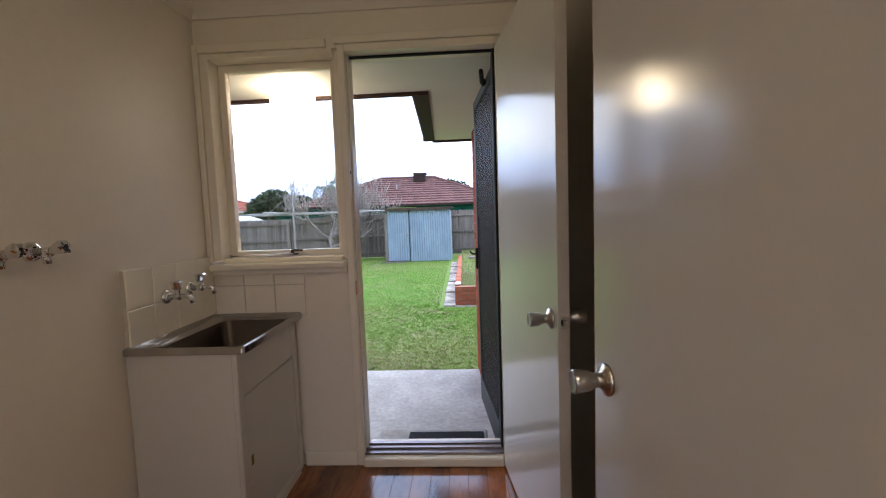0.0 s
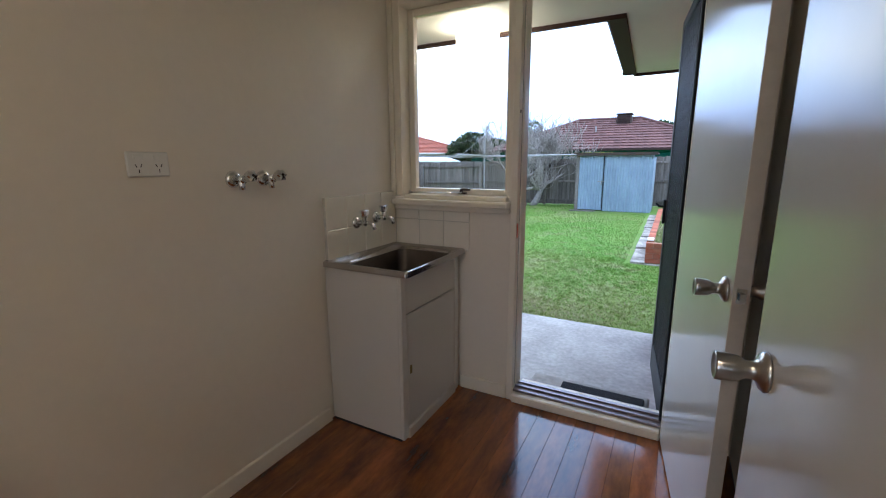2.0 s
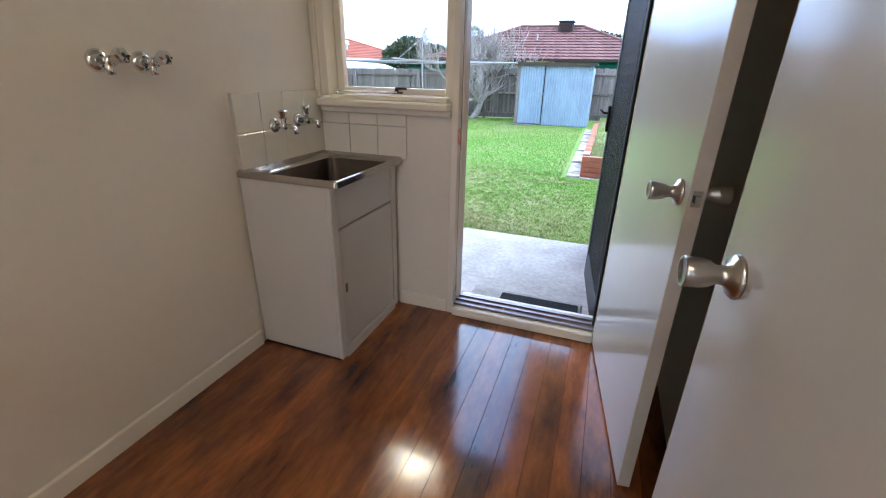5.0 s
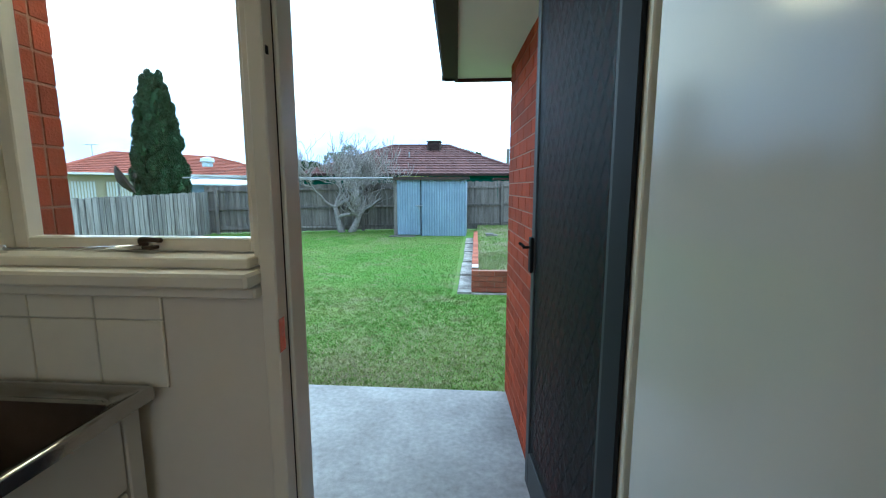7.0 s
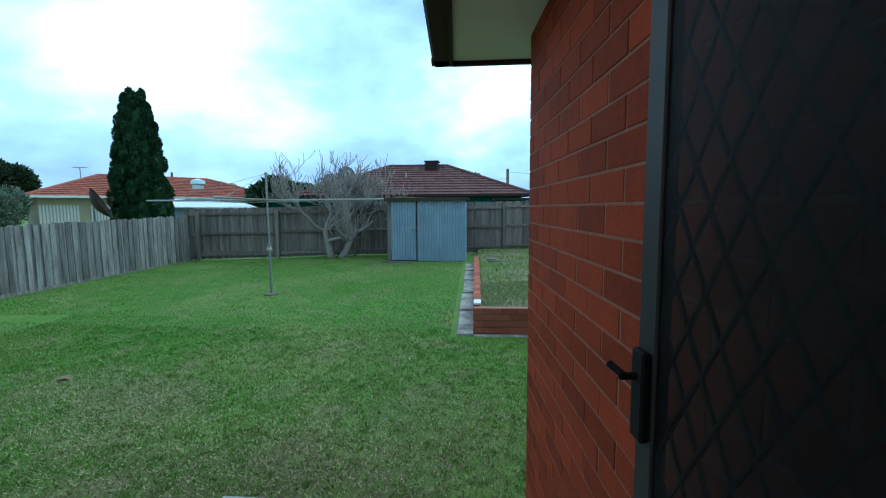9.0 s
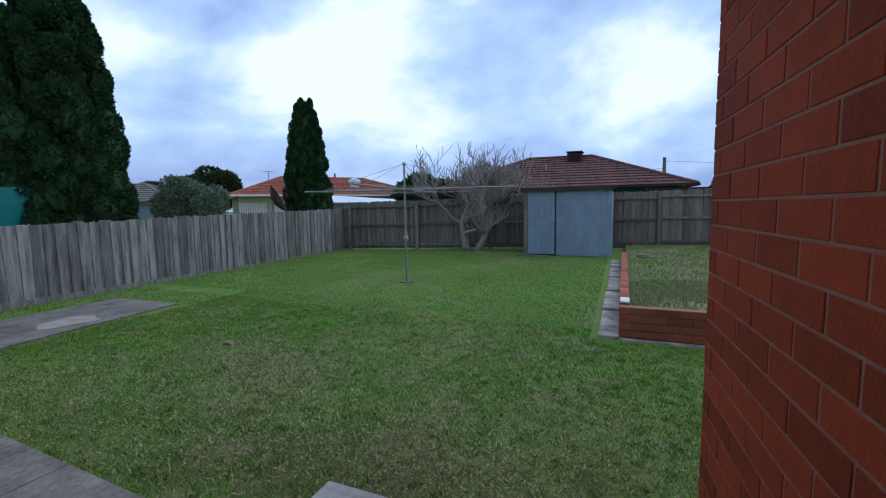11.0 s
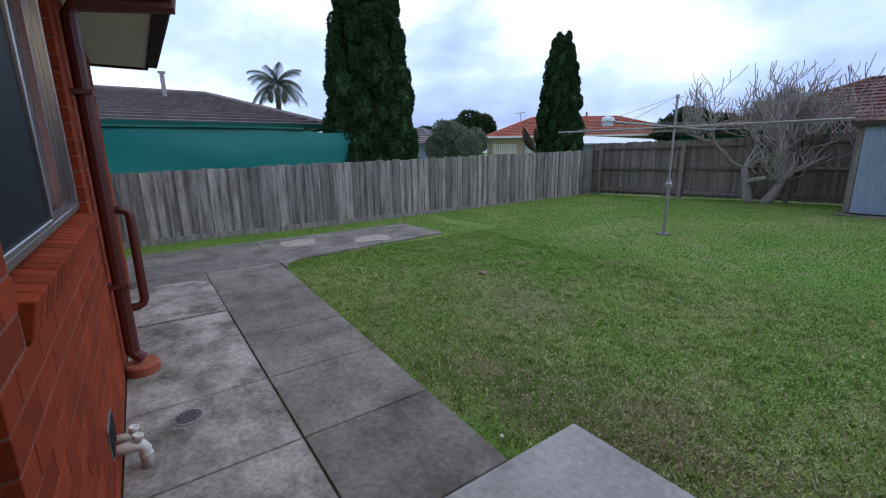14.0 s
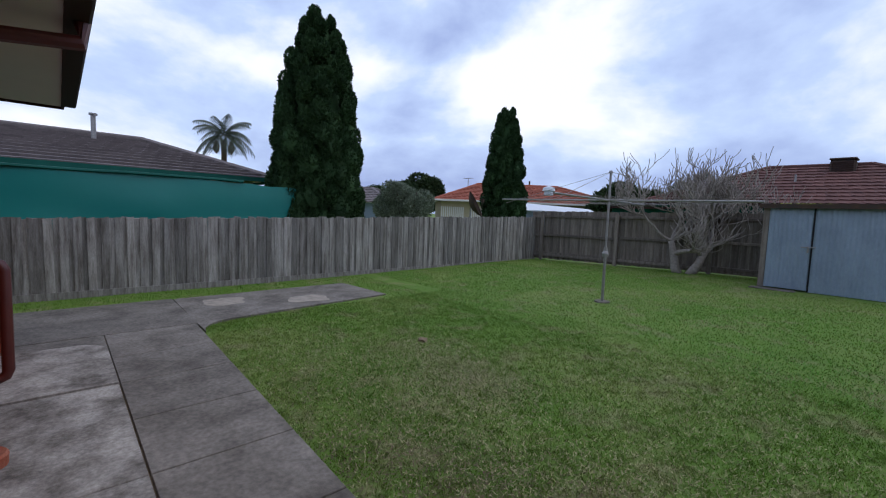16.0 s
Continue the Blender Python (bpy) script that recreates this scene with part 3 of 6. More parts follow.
def eaves():
    # soffit lining over rear wall and wing; the wing's edge runs along its slanting wall
    def slant(bm):
        for v in bm.verts:
            if v.co.y > 3.559 and 0.5 < v.co.x < 0.72:
                v.co.x += 0.045 * (5.44 - v.co.y)
        return bm

    setting("soffit", slant(boxes((-5.75, 1.34, 2.79, 3.56, SOFF, SOFF + 0.02), (0.70, 1.34, 3.56, 5.44, SOFF, SOFF + 0.02), (1.34, 6.0, 5.0, 5.44, SOFF, SOFF + 0.02))), M_SOFFIT, "white painted eave lining", "soffit")
    setting("soffit_trim", boxes((-5.4, PIER, FACE + 0.002, FACE + 0.03, SOFF - 0.022, SOFF - 0.001)), M_SOFFIT, "white quad trim where eave meets brick", "trim")
    bm = boxes((-5.76, 0.70, 3.561, 3.585, SOFF - 0.025, SOFF + 0.14), (0.676, 0.70, 3.585, 5.46, SOFF - 0.025, SOFF + 0.14), (0.70, 6.0, 5.441, 5.465, SOFF - 0.025, SOFF + 0.14), (-5.78, -5.76, 2.0, 3.585, SOFF - 0.025, SOFF + 0.14))
    setting("fascia", slant(bm), M_FASCIA, "dark brown painted eave fascia board", "fascia")
    bm = bmesh.new()
    prof = [(0, 0), (0.0, 0.0), (0.085, 0.0), (0.10, 0.015), (0.10, 0.095), (0.112, 0.10), (0.112, 0.108), (0.092, 0.108), (0.09, 0.02), (0.01, 0.012), (0.0, 0.02)]

    def run(a, b, n):
        ra = [bm.verts.new((a[0] + n[0] * d, a[1] + n[1] * d, SOFF + 0.01 + h)) for d, h in prof[1:]]
        rb = [bm.verts.new((b[0] + n[0] * d, b[1] + n[1] * d, SOFF + 0.01 + h)) for d, h in prof[1:]]
        for i in range(len(ra)):
            j = (i + 1) % len(ra)
            bm.faces.new((ra[i], ra[j], rb[j], rb[i]))
        bm.faces.new(ra[:5] + ra[5:])
        bm.faces.new(rb[::-1])

    run((-5.80, 3.586), (0.57, 3.586), (0, 1))
    run((0.675, 3.70), (0.675, 5.57), (-1, 0))
    run((0.57, 5.466), (6.0, 5.466), (0, 1))
    setting("gutter", slant(bm), M_FASCIA, "dark brown metal gutter along the eaves", "gutter")
    bm = bmesh.new()
    quad(bm, (-5.85, 3.66, SOFF + 0.13), (0.6, 3.66, SOFF + 0.13), (0.6, -3.0, SOFF + 2.6), (-5.85, -3.0, SOFF + 2.6))
    quad(bm, (0.6, 3.66, SOFF + 0.13), (0.6, 5.53, SOFF + 0.13), (6.0, 5.53, SOFF + 0.13), (6.0, -3.0, SOFF + 2.6))
    quad(bm, (0.6, 3.66, SOFF + 0.13), (6.0, -3.0, SOFF + 2.6), (0.6, -3.0, SOFF + 2.6))
    quad(bm, (-5.85, 3.66, SOFF + 0.13), (-5.85, -3.0, SOFF + 2.6), (-5.85, -3.0, SOFF))
    setting("roof", slant(bm), M_BROWNTILE, "brown tiled house roof", "roof")


eaves()


def kitchen_window(name, x0, x1, z0, z1, label):
    th = empty(name, (x0 + x1) / 2, FACE - 0.06, z0, label, "window", kind="structure")
    inv = th.matrix_world.inverted()
    ya, yb = FACE - 0.075, FACE - 0.035

    def put(n, *rows, material=M_ALU, bevel=0.003, lab=""):
        bm = boxes(*rows, bevel=bevel)
        bm.transform(inv)
        return part(n, bm, material, th, lab)

    w = x1 - x0
    xm = x0 + w * 0.5
    put("window_frame", (x0, x0 + 0.03, ya, yb, z0, z1), (x1 - 0.03, x1, ya, yb, z0, z1), (x0 + 0.03, x1 - 0.03, ya, yb, z0, z0 + 0.03), (x0 + 0.03, x1 - 0.03, ya, yb, z1 - 0.03, z1))
    put("sash", (xm - 0.02, xm + 0.012, ya - 0.015, ya - 0.001, z0 + 0.03, z1 - 0.03), (x0 + 0.031, x0 + 0.055, ya - 0.015, ya - 0.001, z0 + 0.03, z1 - 0.03), (x0 + 0.055, xm - 0.02, ya - 0.015, ya - 0.001, z0 + 0.03, z0 + 0.055))
    put("flyscreen", (xm + 0.02, x1 - 0.05, yb - 0.012, yb - 0.010, z0 + 0.05, z1 - 0.05), material=M_FLY, bevel=0, lab="dark grey insect screen")
    put("screen_frame", (xm - 0.005, xm + 0.02, yb - 0.016, yb + 0.004, z0 + 0.03, z1 - 0.03), (x1 - 0.05, x1 - 0.03, yb - 0.016, yb + 0.004, z0 + 0.03, z1 - 0.03), (xm + 0.02, x1 - 0.05, yb - 0.016, yb + 0.004, z0 + 0.03, z0 + 0.05))
    put("pane", (x0 + 0.03, x1 - 0.03, ya + 0.004, ya + 0.008, z0 + 0.03, z1 - 0.03), material=M_GLASS, bevel=0)
    put("reveal_lining", (x0, x1, ya - 0.13, ya - 0.016, z0 - 0.02, z0), (x0, x1, ya - 0.13, ya - 0.016, z1, z1 + 0.02), (x0 + 0.001, x0 + 0.014, ya - 0.13, ya - 0.016, z0 + 0.001, z1 - 0.001), (x1 - 0.014, x1 - 0.001, ya - 0.13, ya - 0.016, z0 + 0.001, z1 - 0.001), material=M_TRIM, bevel=0)
    # drawn curtain on the far half
    bm = bmesh.new()
    n = 40
    xs = [x0 + 0.04 + (w * 0.42) * i / n for i in range(n + 1)]
    vs = [[bm.verts.new((x, ya - 0.034 + 0.009 * math.sin(i * 1.9), z)) for i, x in enumerate(xs)] for z in (z0 + 0.02, z1 - 0.02)]
    for i in range(n):
        bm.faces.new((vs[0][i], vs[0][i + 1], vs[1][i + 1], vs[1][i]))
    bm.transform(inv)
    part("curtain", bm, M_CURTAIN, th, "pale pleated curtain")


kitchen_window("window_2", -2.46, -0.62, 0.76, 1.93, "aluminium sliding kitchen window with flyscreen in brick wall")
kitchen_window("window_3", -4.75, -3.80, 1.0, 1.93, "small aluminium window further along the brick wall")


def brick_mesh(l, name="brick", d=0.11, h=0.079, material=M_BRICK):
    bm = bmesh.new()
    box(bm, -l / 2, l / 2, -d, 0, 0, h, 0.002)
    return mesh_of(name, bm, material)


BRICKS = {}


def brick_at(l, material=M_BRICK, d=0.11, h=0.079):
    key = (round(l, 3), material.name, d, h)
    if key not in BRICKS:
        BRICKS[key] = brick_mesh(l, "brick", d, h, material)
    return BRICKS[key]


def brick_face(parent, base, ang, length, z0, z1, holes=(), near=(0, 0), limit=300, d=0.055):
    """Stretcher bond on a face; u runs along ang from base; the face looks along +y turned by ang. Bricks nearest the stretch near are parts, the rest one mesh."""
    course, L = 0.086, 0.24
    rot = Matrix.Rotation(ang, 4, "Z")
    todo = []
    z, k = z0, 0
    while z < z1 - 0.03:
        u = -L / 2 * (k % 2)
        while u < length - 0.02:
            a, b = max(u, 0.0), min(u + L - 0.007, length)
            if length - b < 0.03:
                b = length
            spans = [(a, b)]
            for h0, h1, hz0, hz1 in holes:
                if z + 0.06 > hz0 and z < hz1 - 0.02:
                    nxt = []
                    for p, q in spans:
                        if q <= h0 or p >= h1:
                            nxt.append((p, q))
                        else:
                            if p < h0 - 0.03:
                                nxt.append((p, h0))
                            if q > h1 + 0.03:
                                nxt.append((h1, q))
                    spans = nxt
            for p, q in spans:
                if q - p > 0.025:
                    todo.append((p, q, z))
            u += L
        z += course
        k += 1
    todo.sort(key=lambda r: max(0, near[0] - r[1], r[0] - near[1]))
    rnd = random.Random(7)
    for p, q, z in todo[:limit]:
        ob = new("brick", brick_at(round(q - p, 2), d=d))
        ob.parent = parent
        ob.matrix_basis = Matrix.Translation(base) @ rot @ Matrix.Translation(((p + q) / 2, rnd.uniform(-0.0008, 0.0010), z))
    if todo[limit:]:
        bm = bmesh.new()
        for p, q, z in todo[limit:]:
            box(bm, p, q, -d, rnd.uniform(-0.0008, 0.0010), z, z + 0.079, m=Matrix.Translation(base) @ rot)
        part("bricks", bm, M_BRICK, parent)["kind"] = "stuff"


BRICK_Z = SLAB + 0.012


def brick_sill(x0, x1, z):
    th = empty("brick_sill", (x0 + x1) / 2, FACE, z, "sloping red brick window sill", "window sill", kind="structure")
    n = int((x1 - x0) / 0.086)
    bm = bmesh.new()
    box(bm, -0.038, 0.038, -0.115, 0.0, -0.10, 0.0, 0.004)
    me = mesh_of("brick", bm, M_BRICK)
    step = (x1 - x0) / n
    pieces("brick", me, [Matrix.Translation((x0 + step * (i + 0.5) - (x0 + x1) / 2, 0.03, -0.02)) @ Matrix.Rotation(radians(-12), 4, "X") for i in range(n)], th)


# ---- ground ----


def ground_sheet():
    bm = bmesh.new()
    xs = [-400, -120, -60, -30, -16, -12, -10] + [-9 + 0.5 * i for i in range(33)] + [8, 10, 14, 30, 60, 120, 400]
    ys = [-300, -60, -20, -8, -4, 0, 2] + [2.5 + 0.5 * i for i in range(33)] + [20, 24, 30, 60, 120, 400]
    g = [[bm.verts.new((x, y, ground_z(x, y))) for x in xs] for y in ys]
    for j in range(len(ys) - 1):
        for i in range(len(xs) - 1):
            xm, ym = (xs[i] + xs[i + 1]) / 2, (ys[j] + ys[j + 1]) / 2
            if -5.0 < xm < 1.6 and -3 < ym < 2.6:
                continue
            bm.faces.new((g[j][i], g[j][i + 1], g[j + 1][i + 1], g[j + 1][i]))
    setting("ground", bm, M_SOIL, "back garden lawn soil reaching beyond the fences", "ground")


ground_sheet()


def slab(parent, x0, x1, y0, y1, z1=SLAB, material=M_CONC, gap=0.0055, y2=None):
    """A slab; y1 and y2 are its outer edge at x0 and x1."""
    y2 = y1 if y2 is None else y2
    plate(parent, [(x0 + gap, y0 + gap), (x1 - gap, y0 + gap), (x1 - gap, y2 - gap), (x0 + gap, y1 - gap)], z1, material)


def plate(parent, pts, z1, material, label=""):
    """A cast slab of any outline, with a small worn edge."""
    n = len(pts)
    cx, cy = sum(p[0] for p in pts) / n, sum(p[1] for p in pts) / n
    bm = bmesh.new()
    rings = []
    for inset, z in ((0.0, z1 - 0.09), (0.0, z1 - 0.005), (0.005, z1)):
        ring = []
        for x, y in pts:
            d = Vector((cx - x, cy - y)).normalized() * inset
            ring.append(bm.verts.new((x + d.x, y + d.y, z)))
        rings.append(ring)
    for a, b in zip(rings, rings[1:]):
        for i in range(n):
            j = (i + 1) % n
            bm.faces.new((a[i], a[j], b[j], b[i]))
    bm.faces.new(rings[-1])
    bmesh.ops.recalc_face_normals(bm, faces=bm.faces)
    part("paving_slab", bm, material, parent, label)


def lawn_edge(x):
    """Outer edge of the paving along the rear wall."""
    return 4.60 + 0.15 * (-x - 0.62) / 4.7


def paving():
    th = setting("pavement", boxes((-5.3, -0.62, FACE, 4.55, SLAB - 0.12, SLAB - 0.02), (-0.62, 1.2, 2.82, 5.0, SLAB - 0.12, SLAB - 0.02)), M_DIRT, "weathered concrete paving round the house", "pavement")
    xs = [-0.62, -1.38, -2.14, -2.92, -3.70, -4.45, -5.36]
    for a, b in zip(xs[1:], xs):
        slab(th, a, b, 3.84, lawn_edge(a), y2=lawn_edge(b))
    xs = [-0.30, -1.38, -2.14, -3.70, -5.05]
    for a, b in zip(xs[1:-1], xs):
        slab(th, a, b, FACE + 0.0, 3.84, material=M_PADCONC)
    slab(th, -5.37, -3.70, FACE, 3.845, SLAB - 0.003)
    # pad with a rounded corner
    bm = bmesh.new()
    pts = [(-3.706, FACE + 0.005), (-3.706, 3.834)]
    pts += [(-4.75 - 0.28 * math.sin(a), 3.554 + 0.28 * math.cos(a)) for a in (math.pi / 2 * i / 8 for i in range(9))]
    pts += [(-5.03, FACE + 0.005)]
    top = [bm.verts.new((x, y, SLAB + 0.012)) for x, y in pts]
    low = [bm.verts.new((x, y, SLAB - 0.09)) for x, y in pts]
    bm.faces.new(top)
    for i in range(len(pts)):
        j = (i + 1) % len(pts)
        bm.faces.new((top[j], top[i], low[i], low[j]))
    part("paving_slab", bm, M_PADCONC, th, "paler raised concrete pad with a rounded corner")
    # side path by the fence
    ys = [1.0, 3.0, 4.78]
    for a, b in zip(ys, ys[1:]):
        slab(th, -7.1, -5.37, a, b)
    arc = [(-4.95 - 0.48 * math.sin(a), 5.26 - 0.50 * math.cos(a)) for a in (math.pi / 2 * i / 8 for i in range(9))]
    plate(th, [(-7.09, 4.79), (-5.36, 4.762)] + arc + [(-5.50, 5.7), (-5.74, 7.85), (-7.15, 7.75)], SLAB - 0.004, M_CONC)

    def blot(cx, cy, rx, ry, z, seed, label):
        bm = bmesh.new()
        pts = []
        for i in range(28):
            a = 2 * math.pi * i / 28
            k = 0.8 + 0.35 * noise.noise(Vector((math.cos(a) * 1.4 + seed, math.sin(a) * 1.4, seed)))
            pts.append((cx + rx * k * math.cos(a), cy + ry * k * math.sin(a)))
        top = [bm.verts.new((x, y, z)) for x, y in pts]
        low = [bm.verts.new((x, y, z - 0.02)) for x, y in pts]
        bm.faces.new(top)
        for i in range(28):
            j = (i + 1) % 28
            bm.faces.new((top[j], top[i], low[i], low[j]))
        part("patch", bm, M_LIGHTCONC, th, label)

    blot(-6.05, 6.55, 0.36, 0.42, SLAB + 0.0, 3.1, "pale patch of newer concrete")
    blot(-6.5, 5.35, 0.40, 0.38, SLAB - 0.0005, 7.7, "pale worn patch of concrete")
    # porch slab and step
    bm = bmesh.new()
    box(bm, -0.62, 1.30, 2.83, 5.085, SLAB - 0.1, SLAB + 0.002, 0.008)
    part("porch_slab", bm, M_PORCH, th, "pale smooth concrete porch slab")
    setting("door_step", boxes((0.44, 1.10, 2.835, 3.19, SLAB + 0.003, -0.09), bevel=0.012), M_PORCH, "concrete step below the back door", "step")


paving()
tagged(link("doormat", boxes((0.63, 1.075, 2.86, 3.12, -0.089, -0.07), bevel=0.006), M_MAT), "charcoal rubber doormat on the back step", "doormat")


def drain():
    th = empty("drain_grate", -1.95, 3.36, SLAB, "round grey metal drain grate set in the concrete", "drain")
    bm = bmesh.new()
    lathe(bm, [(0.001, -0.005), (0.085, -0.005), (0.085, 0.004), (0.07, 0.006), (0.068, 0.003), (0.001, 0.003)], None, 28)
    part("ring", bm, M_GALV, th)
    for i in range(7):
        x = -0.054 + 0.018 * i
        h = math.sqrt(max(0.0, 0.066 ** 2 - x * x))
        part("slot", boxes((x - 0.004, x + 0.004, -h, h, 0.0031, 0.0042)), M_DARK, th)


drain()


def downpipe():
    th = empty("downpipe", -2.75, FACE, SLAB, "dark red painted metal downpipe on the brick wall", "downpipe")
    inv = th.matrix_world.inverted()
    bm = bmesh.new()
    x = -2.75
    y = FACE + 0.06
    w, d = 0.045, 0.03
    pts = [(x, 3.64, SOFF + 0.02), (x, 3.64, SOFF - 0.10), (x, y + 0.03, SOFF - 0.16), (x, y, SOFF - 0.22), (x, y, SLAB + 0.16), (x, y + 0.05, SLAB + 0.10)]
    tube(bm, pts, 0.043, 10)
    bm.transform(inv)
    part("pipe", bm, M_PIPE, th)
    for z in (0.2, 1.4):
        bm = boxes((x - 0.055, x + 0.055, FACE + 0.001, y + 0.046, z, z + 0.03))
        bm.transform(inv)
        part("bracket", bm, M_PIPE, th)
    bm = bmesh.new()
    lathe(bm, [(0.001, 0), (0.10, 0), (0.105, 0.06), (0.095, 0.075), (0.06, 0.07), (0.001, 0.068)], Matrix.Translation((x, y + 0.04, SLAB)), 20)
    bm.transform(inv)
    part("drain_collar", bm, M_BEDBRICK, th, "round terracotta drain collar")
    th2 = empty("waste_pipe", -3.65, FACE, 0.0, "dark red painted waste pipe bent out of the brick wall", "pipe")
    bm = bmesh.new()
    tube(bm, [(0, -0.01, 0.62), (0, 0.10, 0.62), (0, 0.14, 0.60), (0, 0.155, 0.56), (0, 0.155, -0.15), (0, 0.14, -0.19), (0, 0.10, -0.21), (0, -0.01, -0.21)], 0.035, 10)
    part("pipe", bm, M_PIPE, th2, "", True)
    for z in (0.62, -0.21):
        bm = bmesh.new()
        lathe(bm, [(0.001, 0), (0.05, 0), (0.05, 0.02), (0.001, 0.02)], Matrix.Translation((0, 0.001, z)) @ Matrix.Rotation(radians(-90), 4, "X"), 14)
        part("flange", bm, M_PIPE, th2)
    th3 = empty("white_waste_pipe", -1.62, FACE, SLAB, "white plastic waste pipes against the brick wall", "pipe")
    bm = bmesh.new()
    tube(bm, [(0, -0.01, 0.125), (0, 0.07, 0.125), (0, 0.092, 0.118), (0, 0.104, 0.098), (0, 0.106, 0.0)], 0.027, 14)
    part("pipe", bm, M_PLASTIC, th3, "", True)
    bm = bmesh.new()
    lathe(bm, [(0.027, 0), (0.0295, 0.001), (0.0295, 0.008), (0.027, 0.009)], Matrix.Translation((0, 0.106, 0.062)), 16)
    part("collar", bm, M_GROUT, th3, "grey sealing ring", True)
    bm = bmesh.new()
    tube(bm, [(-0.085, -0.01, 0.135), (-0.085, 0.05, 0.135), (-0.085, 0.072, 0.137)], 0.021, 12)
    part("pipe", bm, M_PLASTIC, th3, "", True)
    for p, r in (((0, 0.078, 0.135), 0.020), ((-0.085, 0.062, 0.135), 0.020)):
        bm = bmesh.new()
        lathe(bm, [(0.001, 0), (r, 0), (r, 0.022), (r * 1.16, 0.024), (r * 1.16, 0.042), (r * 1.05, 0.045), (r * 0.75, 0.044), (r * 0.7, 0.038), (0.001, 0.037)], Matrix.Translation(p) @ Matrix.Rotation(radians(-12), 4, "X"), 16)
        part("cap", bm, M_PLASTIC, th3, "", True)
    th4 = empty("wall_vent", -1.55, FACE, -0.16, "small grey metal air vent in the brick wall", "vent")
    part("plate", boxes((-0.115, 0.115, 0.0005, 0.004, -0.075, 0.075)), M_GALV, th4)
    for i in range(6):
        part("slat", boxes((-0.10, 0.10, 0.0045, 0.009, -0.06 + 0.02 * i, -0.048 + 0.02 * i)), M_DARK, th4)
    th5 = empty("wall_vent", 1.16, 4.5, -0.24, "small grey metal air vent in the brick wall", "vent")
    part("plate", boxes((-0.004, -0.0005, -0.115, 0.115, -0.075, 0.075)), M_GALV, th5)


downpipe()


def porch_lamp():
    th = empty("porch_lamp", -0.06, 3.36, SOFF, "lit round opal glass lamp under the eave", "ceiling lamp")
    bm = bmesh.new()
    lathe(bm, [(0.001, -0.001), (0.10, -0.001), (0.10, -0.018), (0.001, -0.018)], None, 28)
    part("base", bm, M_PLASTIC, th)
    bm = bmesh.new()
    lathe(bm, [(0.001, -0.019), (0.125, -0.019), (0.135, -0.03), (0.135, -0.125), (0.12, -0.145), (0.001, -0.15)], None, 28)
    part("shade", bm, M_LAMP, th, "glowing opal glass drum", True)


porch_lamp()

# ---- garden shed ----


def corrugated(bm, x0, x1, z0, z1, pitch=0.076, depth=0.009, y=0.0):
    n = max(2, int((x1 - x0) / pitch * 6))
    lo = [bm.verts.new((x0 + (x1 - x0) * i / n, y + depth * math.cos(2 * math.pi * (x1 - x0) * i / n / pitch), z0)) for i in range(n + 1)]
    hi = [bm.verts.new((v.co.x, v.co.y, z1)) for v in lo]
    for i in range(n):
        bm.faces.new((lo[i], lo[i + 1], hi[i + 1], hi[i]))


